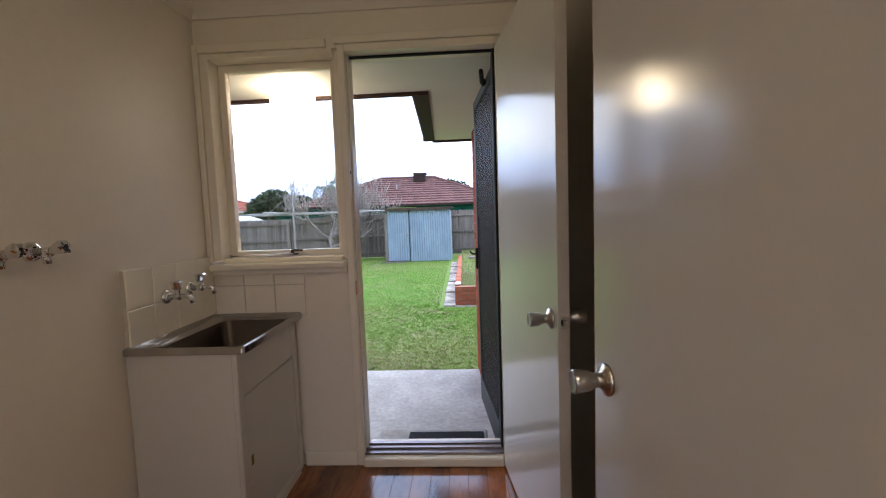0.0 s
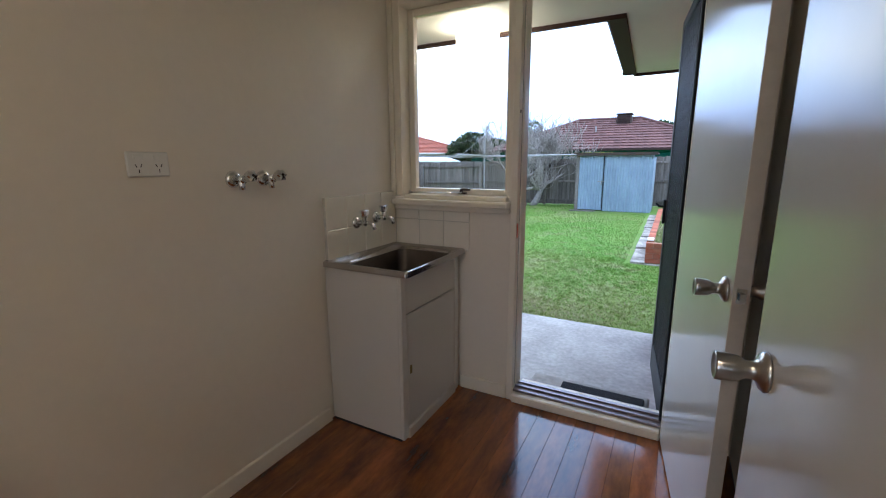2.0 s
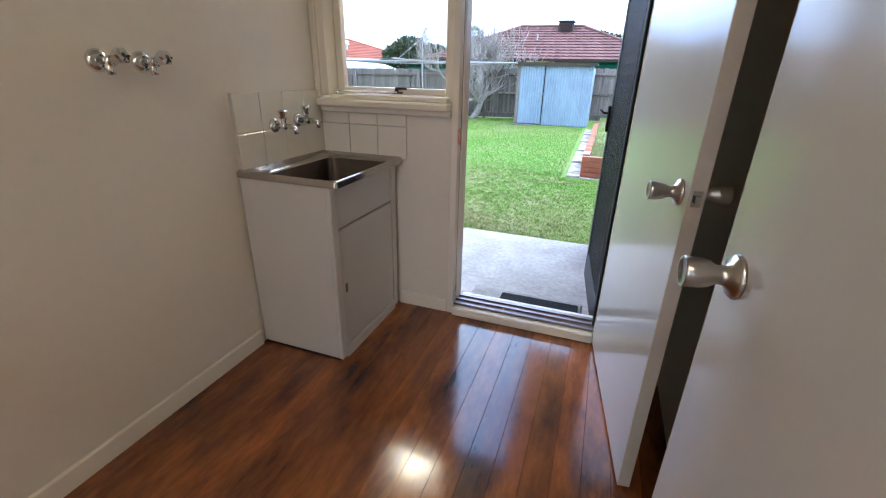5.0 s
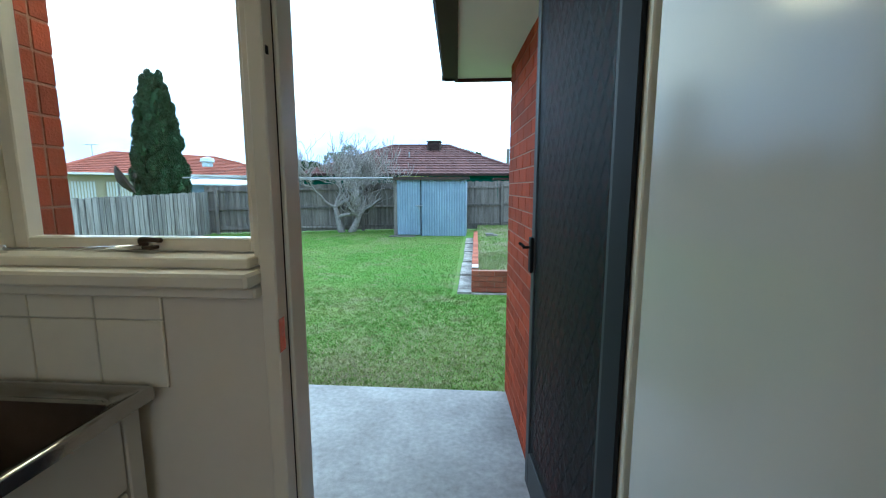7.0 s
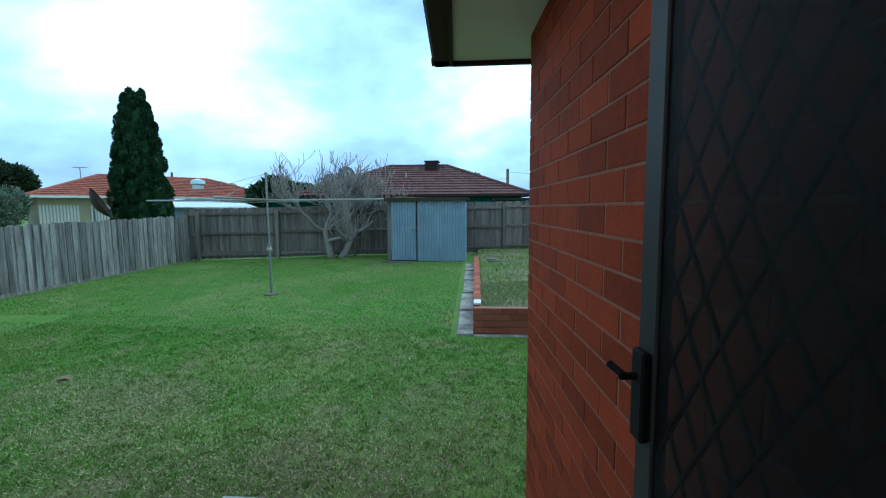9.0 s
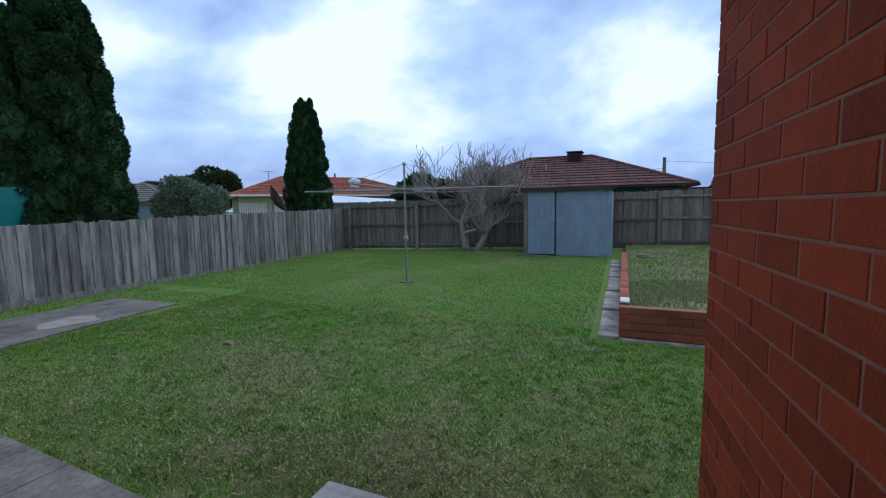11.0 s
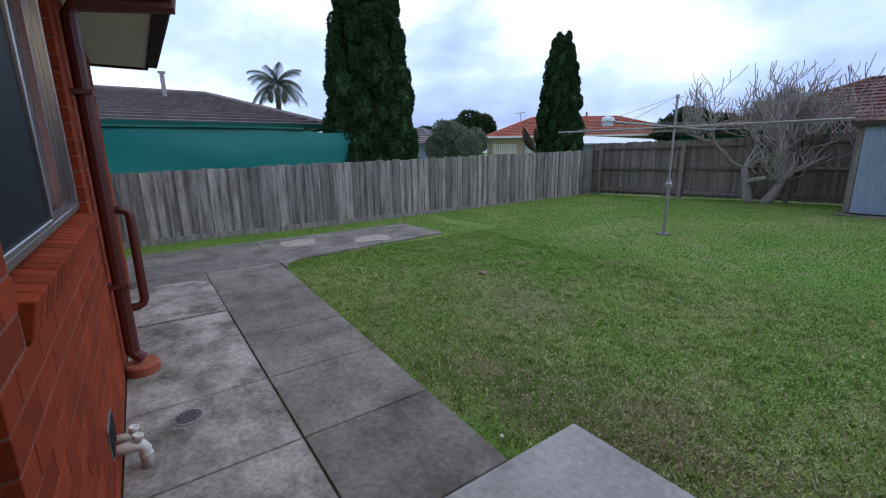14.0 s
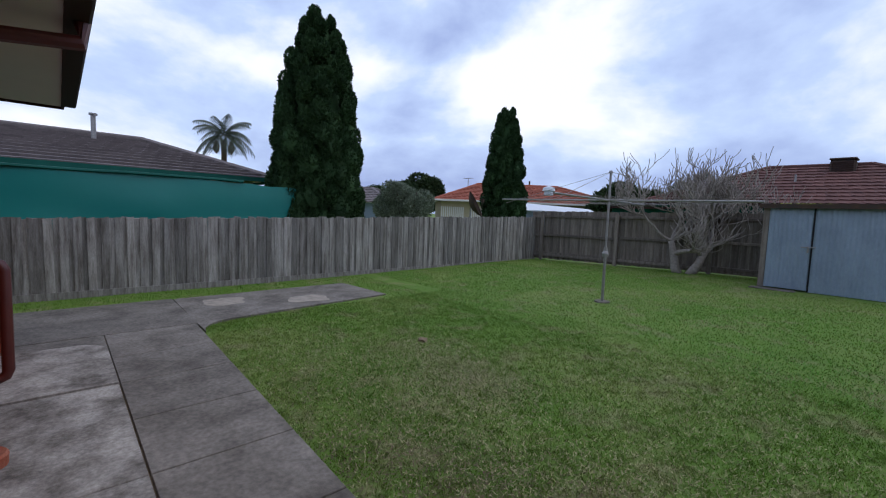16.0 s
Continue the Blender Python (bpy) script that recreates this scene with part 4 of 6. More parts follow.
def garden_shed():
    x0, x1, y0, y1 = -1.60, 0.56, 14.75, 16.2
    zb = ground_z(-0.5, 14.75) - 0.01
    th = empty("garden_shed", (x0 + x1) / 2, y0, zb, "pale blue corrugated steel garden shed with closed door", "shed", rz=0)
    w = x1 - x0
    H1, H2 = 1.80, 1.74
    bm = bmesh.new()
    corrugated(bm, -w / 2 + 0.80, w / 2, 0.02, H2, y=-0.012)
    part("front_wall", bm, M_SHED, th, "", True)
    d = part("door", (lambda b: (corrugated(b, -w / 2 + 0.06, -w / 2 + 0.77, 0.05, H1 - 0.06, y=-0.03), b)[1])(bmesh.new()), M_SHED, th, "pale blue corrugated door", True)
    for rz_ in (0.05, H1 - 0.11):
        part("door_rail", boxes((-w / 2 + 0.06, -w / 2 + 0.77, -0.018, 0.0, rz_, rz_ + 0.05)), M_SHED, d)
    bm = bmesh.new()
    tube(bm, [(-w / 2 + 0.62, -0.055, 0.93), (-w / 2 + 0.86, -0.055, 0.935)], 0.012, 8)
    box(bm, -w / 2 + 0.72, -w / 2 + 0.75, -0.06, -0.04, 0.82, 0.95)
    part("bolt", bm, M_GALV, th, "rusty sliding bolt")
    part("corner_post", boxes((-w / 2 - 0.05, -w / 2 + 0.05, -0.01, 0.09, 0, H1)), M_RAIL, th)
    part("door_gap", boxes((-w / 2 + 0.772, -w / 2 + 0.798, -0.004, 0.02, 0.02, H1 - 0.06)), M_DARK, th)
    part("side_wall", boxes((-w / 2, -w / 2 + 0.02, 0.09, 1.4, 0.0, H1 - 0.08)), M_SHED, th)
    part("side_wall", boxes((w / 2 - 0.02, w / 2, 0.0, 1.4, 0.0, H2 - 0.08)), M_SHED, th)
    part("back_wall", boxes((-w / 2 + 0.02, w / 2 - 0.02, 1.38, 1.4, 0.0, 1.6)), M_SHED, th)
    bm = bmesh.new()
    box(bm, -w / 2 - 0.10, w / 2 + 0.08, -0.12, 1.5, H1 - 0.05, H1 - 0.02, m=Matrix.Rotation(radians(0.0), 4, "Y"))
    box(bm, -w / 2 - 0.11, w / 2 + 0.09, -0.14, -0.12, H1 - 0.09, H1 + 0.0)
    part("roof", bm, M_SHEDROOF, th, "rusty flat roof edge with a little moss")
    bm = bmesh.new()
    rnd = random.Random(3)
    for _ in range(60):
        x = rnd.choice((-w / 2 + 0.35, -w / 2 + 0.85, -w / 2 + 0.6)) + rnd.gauss(0, 0.1)
        s = rnd.uniform(0.015, 0.04)
        lathe(bm, [(0.001, 0), (s, 0.005), (s * 0.7, s * 0.5), (0.001, s * 0.7)], Matrix.Translation((x, -0.12 + rnd.uniform(-0.01, 0.2), H1 - 0.01)), 6)
    part("moss", bm, mat("yellow_moss", (0.16, 0.17, 0.03), 0.9, var=0.4, scale=30, island=0.3), th, "yellow-green moss clumps")["kind"] = "stuff"
    tagged(link("shed_step", boxes((x0 - 0.15, x0 + 0.62, y0 - 0.30, y0 - 0.06, zb - 0.04, zb + 0.03), bevel=0.01), M_CONC), "flat concrete doorstep in front of the shed", "step")


garden_shed()

# ---- raised bed ----


def raised_bed():
    """Bed wall: low brick edge with a concrete footing."""
    x0, y0, x1, y1 = 0.80, 8.33, 6.0, 14.3
    z0 = -0.42
    th = empty("garden_bed_wall", x0, y0, z0, "low red brick wall round a raised garden bed", "brick edging", kind="structure")
    inv = th.matrix_world.inverted()
    top = -0.075
    bm = boxes((x0 + 0.02, x1, y0 + 0.012, y0 + 0.11, z0, top - 0.01), (x0 + 0.012, x0 + 0.10, y0 + 0.11, y1, z0 + 0.02, top - 0.03))
    bm.transform(inv)
    part("mortar_core", bm, M_MORTAR, th)
    me = brick_at(0.23, M_BEDBRICK, 0.11, 0.076)
    h = brick_at(0.11, M_BEDBRICK, 0.11, 0.076)
    rnd = random.Random(5)
    for k in range(4):
        z = k * 0.086
        for i in range(9):
            l = 0.24
            x = i * l + (0.12 if k % 2 else 0.0)
            ob = new("brick", me)
            ob.parent = th
            ob.matrix_basis = Matrix.Translation((x + 0.115, rnd.uniform(-0.003, 0.004), z)) @ Matrix.Rotation(math.pi + rnd.uniform(-0.01, 0.01), 4, "Z")
        if k % 2:
            ob = new("brick", h)
            ob.parent = th
            ob.matrix_basis = Matrix.Translation((0.055, 0, z)) @ Matrix.Rotation(math.pi, 4, "Z")
    n = int((y1 - y0 - 0.12) / 0.24)
    for i in range(n):
        for k in range(4):
            ob = new("brick", me)
            ob.parent = th
            y = 0.24 + i * 0.24 + (0.12 if k % 2 else 0)
            ob.matrix_basis = Matrix.Translation((rnd.uniform(-0.004, 0.004), y, k * 0.086)) @ Matrix.Rotation(math.pi / 2 + rnd.uniform(-0.012, 0.012), 4, "Z")
    bm = bmesh.new()
    y = y0 - 0.08
    while y < y1 - 0.1:
        z = max(ground_z(x0 - 0.2, y), ground_z(x0 - 0.2, y + 1.2)) + 0.022
        box(bm, x0 - 0.215 + rnd.uniform(-0.012, 0.012), x0 + 0.003, y + 0.004, min(y + 1.2, y1), z - 0.12, z, 0.008)
        y += 1.2
    box(bm, x0 + 0.004, x1, y0 - 0.085, y0 + 0.004, -0.55, -0.428, 0.008)
    setting("bed_footing", bm, M_PADCONC, "concrete footing strip beside the garden bed wall", "footing")
    setting("bed_soil", boxes((x0 + 0.10, x1, y0 + 0.112, 17.2, -0.5, -0.125)), M_BEDSOIL, "grassy soil filling the raised bed", "ground")
    ob = tagged(link("painted_brick", boxes((x0 + 0.005, x0 + 0.105, y0 + 0.13, y0 + 0.36, -0.070, -0.045), bevel=0.004), M_PLASTIC), "loose brick with white paint on the bed wall", "brick")
    bm = boxes((1.15, 1.45, 13.4, 13.7, -0.125, -0.09), (1.13, 1.35, 13.45, 13.75, -0.09, -0.06), bevel=0.008)
    tagged(link("paving_offcut", bm, M_CONC), "grey concrete offcut lying on the bed", "paver")


raised_bed()

# ---- fences ----


def fence(name, a, b, za, zb, h, label, rails_front, post_every=2.4, dark=False, loss=0.0):
    """Paling fence from a to b; the face looks to the left of its run. Overlapping palings, rails and posts."""
    a, b = Vector((*a, 0)), Vector((*b, 0))
    d = (b - a)
    L = d.length
    th = new(name)
    th.matrix_world = Matrix.Translation((a.x, a.y, za)) @ Matrix.Rotation(math.atan2(d.y, d.x), 4, "Z")
    tagged(th, label, "fence", kind="structure")
    slope = (zb - za) / L
    rnd = random.Random(11 if dark else 12)
    mats = M_RAIL if dark else M_PALING
    kinds = []
    for i in range(6):
        bm = bmesh.new()
        w = rnd.uniform(0.095, 0.115)
        box(bm, -w / 2, w / 2, -0.007, 0.007, 0, h)
        for v in bm.verts:
            if v.co.z > h - 0.02:
                v.co.z += rnd.uniform(-0.014, 0.014)
        kinds.append(mesh_of("paling", bm, mats))
    u, i = 0.05, 0
    while u < L:
        ob = new("paling", rnd.choice(kinds))
        ob.parent = th
        ob.matrix_basis = Matrix.Translation((u, (0.016 if i % 2 else 0.0) + rnd.uniform(-0.003, 0.003), slope * u + rnd.uniform(-0.018, 0.018) + 0.05 - loss * u / L)) @ Matrix.Rotation(rnd.gauss(0, 0.007), 4, "Y") @ Matrix.Rotation(rnd.gauss(0, 0.02), 4, "Z")
        u += rnd.uniform(0.076, 0.092)
        i += 1
    side = 0.052 if rails_front else -0.05
    sgn = 1 if rails_front else -1
    for z in (0.16, h * 0.53, h - 0.12):
        for s in range(int(L / post_every) + 1):
            u0, u1 = s * post_every, min(L, (s + 1) * post_every)
            if u1 - u0 < 0.05:
                continue
            bm = boxes((u0 + 0.03, u1 - 0.03, side - 0.022, side + 0.022, slope * (u0 + u1) / 2 + z - 0.035 - loss * u1 / L, slope * (u0 + u1) / 2 + z + 0.035 - loss * u1 / L), bevel=0.004)
            part("rail", bm, M_RAIL, th)
    s = 0.0
    while s <= L:
        bm = boxes((s - 0.05, s + 0.05, side - 0.02 + sgn * 0.03, side + 0.05 + sgn * 0.03, slope * s - 0.2, slope * s + h - 0.03 - loss * s / L), bevel=0.006)
        part("post", bm, M_RAIL, th)
        s += post_every
    bm = boxes((0, L, 0.026, 0.045, -0.12, 0.035 + max(0, slope * L)))
    part("plinth_board", bm, M_PALING if not dark else M_RAIL, th)
    return th


FX = -8.05
fence("side_fence", (FX, 15.5), (FX, -2.0), -0.38, -0.47, 1.37, "grey weathered timber paling fence along the side", False, loss=0.29)
fence("back_fence", (6.5, 17.6), (FX - 0.1, 15.45), -0.12, -0.38, 1.56, "dark weathered timber paling fence with rails across the back", True, dark=True)
bm = boxes((6.4, 6.5, 5.0, 17.6, -0.6, 1.4))
setting("east_fence", bm, M_PALING, "grey timber fence closing the garden", "fence")

# ---- clothes line ----


def clothes_hoist():
    x, y = -3.03, 10.57
    zb = ground_z(x, y)
    th = empty("clothes_hoist", x, y, zb, "old galvanised rotary clothes hoist on the lawn", "clothes hoist")
    top = 1.87 - zb
    bm = bmesh.new()
    tube(bm, [(0, 0, 0), (0, 0, 0.85)], 0.026, 10)
    part("lower_post", bm, M_GALV, th)
    bm = bmesh.new()
    tube(bm, [(0, 0, 0.85), (0, 0, top)], 0.02, 10)
    part("upper_post", bm, M_GALV, th)
    bm = bmesh.new()
    lathe(bm, [(0.001, 0.80), (0.05, 0.80), (0.055, 0.86), (0.035, 0.90), (0.03, 0.96), (0.001, 0.96)], None, 12)
    part("crank_box", bm, M_GALV, th)
    bm = bmesh.new()
    lathe(bm, [(0.001, top - 0.02), (0.035, top - 0.02), (0.03, top + 0.02), (0.001, top + 0.03)], None, 10)
    part("cap", bm, M_GALV, th)
    R, za = 2.15, 1.78
    tips = []
    for k in range(4):
        a = radians(8 + 90 * k)
        tip = Vector((R * math.cos(a), R * math.sin(a), za))
        tips.append(tip)
        bm = bmesh.new()
        tube(bm, [(0, 0, za), tip], 0.016, 8)
        part("arm", bm, M_GALV, th)
        bm = bmesh.new()
        tube(bm, [(0, 0, top), tip * 0.96], 0.004, 4)
        part("stay_wire", bm, M_GALV, th)
    for f in (0.35, 0.5, 0.65, 0.8, 0.98):
        bm = bmesh.new()
        for k in range(4):
            p, q = tips[k] * f, tips[(k + 1) % 4] * f
            p.z = q.z = za
            m_ = (p + q) / 2 - Vector((0, 0, 0.03))
            tube(bm, [p, m_, q], 0.003, 4)
        part("line", bm, M_GALV, th)
    bm = bmesh.new()
    lathe(bm, [(0.001, -0.02), (0.14, -0.02), (0.13, 0.02), (0.001, 0.025)], None, 12)
    part("concrete_foot", bm, M_CONC, th)


clothes_hoist()

# ---- trees ----


def bare_tree():
    base = Vector((-3.45, 15.75, 0))
    base.z = ground_z(base.x, base.y)
    th = empty("fig_tree", base.x, base.y, base.z, "bare pale-barked fig tree in front of the back fence", "tree")
    rnd = random.Random(21)
    trunk, twigs = bmesh.new(), bmesh.new()

    def grow(p, d, r, depth, length):
        n = 5
        pts, rad = [p.copy()], [r]
        lift = (0.0, 0.05, 0.09, 0.15, 0.22, 0.26)[depth]
        for i in range(n):
            d = (d + Vector((rnd.gauss(0, 0.17), rnd.gauss(0, 0.17), rnd.gauss(lift, 0.12)))).normalized()
            p = p + d * (length / n)
            pts.append(p.copy())
            rad.append(max(0.008, r * (1 - 0.45 * (i + 1) / n)))
        tube(trunk if depth < 2 else twigs, pts, rad, 8 if depth < 2 else (5 if depth < 4 else 4), depth == 0)
        if depth >= 5:
            return
        for k in range((5, 4, 4, 3, 3)[depth]):
            side = d.orthogonal().normalized()
            side.rotate(Matrix.Rotation(rnd.uniform(0, 2 * math.pi), 3, d))
            nd = (d * rnd.uniform(0.45, 0.95) + side * rnd.uniform(0.7, 1.1)).normalized()
            nd.z = max(nd.z, -0.10 if depth else 0.25)
            i = rnd.choice((3, 4, 5, 5)) if depth < 2 else rnd.choice((1, 2, 3, 4, 5))
            grow(pts[i], nd.normalized(), rad[i] * rnd.uniform(0.55, 0.72), depth + 1, length * rnd.uniform(0.72, 0.95) * (1.25 if depth == 0 else 0.92))

    for dx, lean in ((-0.13, -0.30), (0.15, 0.22)):
        grow(Vector((dx, rnd.uniform(-0.1, 0.1), -0.05)), Vector((lean, rnd.uniform(-0.15, 0.15), 1)).normalized(), 0.13, 0, 0.92)
    part("trunk", trunk, M_BARK, th, "", True)
    part("twig_crown", twigs, M_BARK, th, "", True)


bare_tree()


def foliage_mesh(name, centres, normals, size, material, parent, rnd_seed, up=0.5, blades=3, thin=0.4):
    """Many small pointed leaf tufts, one mesh."""
    rs = np.random.RandomState(rnd_seed)
    n = len(centres)
    c, nn = np.asarray(centres), np.asarray(normals)
    verts, faces = [], []
    for b in range(blades):
        d = nn + rs.normal(0, 0.45, (n, 3))
        d[:, 2] += up
        d /= np.linalg.norm(d, axis=1, keepdims=True)
        s = np.cross(d, rs.normal(0, 1, (n, 3)))
        s /= np.linalg.norm(s, axis=1, keepdims=True) + 1e-9
        l = size * rs.uniform(0.6, 1.4, (n, 1))
        p0 = c - s * l * thin
        p1 = c + s * l * thin
        p2 = c + d * l + s * l * thin * 0.3
        p3 = c + d * l - s * l * thin * 0.3
        base = sum(len(v) for v in verts)
        verts.append(np.stack([p0, p1, p2, p3], 1).reshape(-1, 3))
        idx = base + np.arange(n)[:, None] * 4 + np.array([0, 1, 2, 3])
        faces.append(idx)
    v, f = np.concatenate(verts), np.concatenate(faces)
    me = bpy.data.meshes.new(name)
    me.from_pydata(v.tolist(), [], f.tolist())
    me.materials.append(material)
    ob = new(name, me)
    ob.parent = parent
    return ob


def conifer(x, y, zb, height, radius, seed, label, count):
    th = empty("conifer_tree", x, y, zb, label, "tree")
    rs = np.random.RandomState(seed)
    bm = bmesh.new()
    tube(bm, [(0, 0, -0.3), (0, 0, height * 0.5), (0, 0, height * 0.9)], [0.2, 0.12, 0.03], 8)
    part("trunk", bm, M_TRUNK, th)
    # lobes: upright clumps spread evenly over the outline
    prof = lambda q: radius * np.minimum(0.55 + 3.0 * q, 1.0) * np.clip(1 - np.clip(q, 0, 1) ** 2.5, 0, 1) ** 0.60
    n_l = int(190 * radius * height / 6)
    qs = np.linspace(0, 0.985, 400)
    cum = np.cumsum(prof(qs) + 0.12 * radius)
    q = np.interp((np.arange(n_l) + 0.5) / n_l, cum / cum[-1], qs) + rs.normal(0, 0.012, n_l)
    q = np.clip(q, 0.0, 0.965)
    ang = np.arange(n_l) * 2.39996 + rs.normal(0, 0.18, n_l)
    rr = prof(q) * rs.uniform(0.74, 0.97, n_l)
    lobes = np.stack([rr * np.cos(ang), rr * np.sin(ang), q * height], 1)
    ls = rs.uniform(0.75, 1.3, n_l) * 0.205 * (0.45 + 0.55 * radius) * np.clip(1.15 - q * 0.55, 0.5, 1.2)
    k = max(10, count // n_l)
    li = np.repeat(np.arange(n_l), k)
    dirs = rs.normal(0, 1, (len(li), 3))
    dirs /= np.linalg.norm(dirs, axis=1, keepdims=True)
    c = lobes[li] + dirs * ls[li, None] * np.array([0.92, 0.92, 1.55])
    out = np.stack([np.cos(ang), np.sin(ang), np.zeros(n_l)], 1)[li]
    keep = (dirs * out).sum(1) > -0.2
    # each lobe is an upright bumpy clump
    ball = bmesh.new()
    bmesh.ops.create_icosphere(ball, subdivisions=2, radius=1.0)
    bv = np.array([v.co[:] for v in ball.verts])
    bf = np.array([[v.index for v in f.verts] for f in ball.faces])
    ball.free()
    vs, fs = [], []
    for i in range(n_l):
        bump = 1 + 0.16 * rs.normal(0, 1, (len(bv), 1)).clip(-1.5, 1.5)
        p = bv * bump * ls[i] * np.array([0.90, 0.90, 1.5])
        p[:, :2] *= np.clip(1.12 - 0.32 * (bv[:, 2:3] + 1) / 2, 0.7, 1.2)
        vs.append(p + lobes[i])
        fs.append(bf + i * len(bv))
    me = bpy.data.meshes.new("clumps")
    me.from_pydata(np.concatenate(vs).tolist(), [], np.concatenate(fs).tolist())
    me.materials.append(M_CONIFER)
    ob = new("clumps", me)
    ob.parent = th
    for p in me.polygons:
        p.use_smooth = True
    ob["kind"] = "stuff"
    foliage_mesh("crown", c[keep], (dirs + 0.15 * out)[keep], 0.048 + 0.010 * radius, M_CONIFER, th, seed + 1, up=0.7, blades=2, thin=0.30)
    # dark inner mass closes the gaps
    bm = bmesh.new()
    lathe(bm, [(0.01, 0.05)] + [(max(0.02, float(prof(np.array(v))) * 0.66), v * height) for v in (0.02, 0.1, 0.25, 0.4, 0.55, 0.7, 0.82, 0.92)] + [(0.05, height * 0.97), (0.01, height * 0.99)], None, 16)
    for v in bm.verts:
        v.co += v.co.normalized() * 0.06 * noise.noise(v.co * 3)
    part("inner_crown", bm, M_CONIFER, th, "", True)
    return th


conifer(-9.90, 8.50, -0.45, 6.40, 1.14, 31, "tall dark green cypress with dense upright clumps behind the fence", 130000)
conifer(-11.06, 17.35, -0.4, 5.85, 0.87, 41, "slender dark green cypress behind the fence corner", 70000)


def bush(name, x, y, zb, h, r, seed, material, label, count, up=0.2, size=0.12, trunk=True):
    th = empty(name, x, y, zb, label, "tree")
    rs = np.random.RandomState(seed)
    bm = bmesh.new()
    for i in range(5):
        a = 2 * math.pi * i / 5
        tube(bm, [(0, 0, -0.2), (0.3 * r * math.cos(a), 0.3 * r * math.sin(a), h * 0.4), (0.6 * r * math.cos(a), 0.6 * r * math.sin(a), h * 0.8)], [0.09, 0.05, 0.015], 6)
    part("trunk", bm, M_TRUNK, th)
    nb = 26
    cs = rs.normal(0, 1, (nb, 3))
    cs /= np.linalg.norm(cs, axis=1, keepdims=True)
    cs = cs * np.array([r, r, h * 0.34]) * rs.uniform(0.25, 0.85, (nb, 1)) + np.array([0, 0, h * 0.62])
    li = rs.randint(0, nb, count)
    d = rs.normal(0, 1, (count, 3))
    d /= np.linalg.norm(d, axis=1, keepdims=True)
    c = cs[li] + d * rs.uniform(0.5, 1.0, (count, 1)) ** 0.5 * np.array([r, r, h * 0.4]) * 0.42
    foliage_mesh("crown", c, d, size, material, th, seed + 1, up=up, blades=2, thin=0.35)
    return th


bush("olive_tree", -12.7, 13.5, -0.4, 2.75, 1.05, 51, M_OLIVE, "grey-green olive tree behind the side fence", 30000, size=0.055)


def far_tree(bear, dist, zt, r, seed, material, label, count=2600):
    e = Vector((0.766, 3.314, 0))
    d = Vector((bear[0], bear[1], 0)).normalized()
    p = e + d * dist
    bush("garden_tree", p.x, p.y, -0.5, zt + 0.5, r, seed, material, label, count * 4, size=0.20 * r / 3)


far_tree((-0.790, 0.613), 40, 4.6, 2.9, 61, M_DARKLEAF, "round dark green tree in a far garden", 4500)
far_tree((-0.415, 0.905), 30, 3.3, 2.6, 62, M_DARKLEAF, "spreading dark green tree behind the back fence", 4500)
far_tree((-0.88, 0.47), 60, 4.6, 3.0, 63, M_DARKLEAF, "distant dark green trees above the roofs")
far_tree((-0.84, 0.54), 62, 4.8, 3.2, 64, M_DARKLEAF, "distant dark green trees above the roofs")
far_tree((-0.52, 0.855), 62, 4.8, 1.7, 65, M_DARKLEAF, "distant dark green tree beyond the red roof")
far_tree((-0.02, 1.0), 52, 5.6, 3.4, 66, M_DARKLEAF, "distant dark trees behind the brown roof")
far_tree((-0.30, 0.95), 50, 6.0, 2.2, 67, M_OLIVE, "feathery grey-green tree behind the bare tree", 3500)
far_tree((0.20, 0.98), 50, 4.4, 3.2, 68, M_DARKLEAF, "distant dark trees beyond the fence")
far_tree((-0.985, 0.16), 70, 4.0, 3.0, 69, M_DARKLEAF, "distant dark green trees above the roofs")


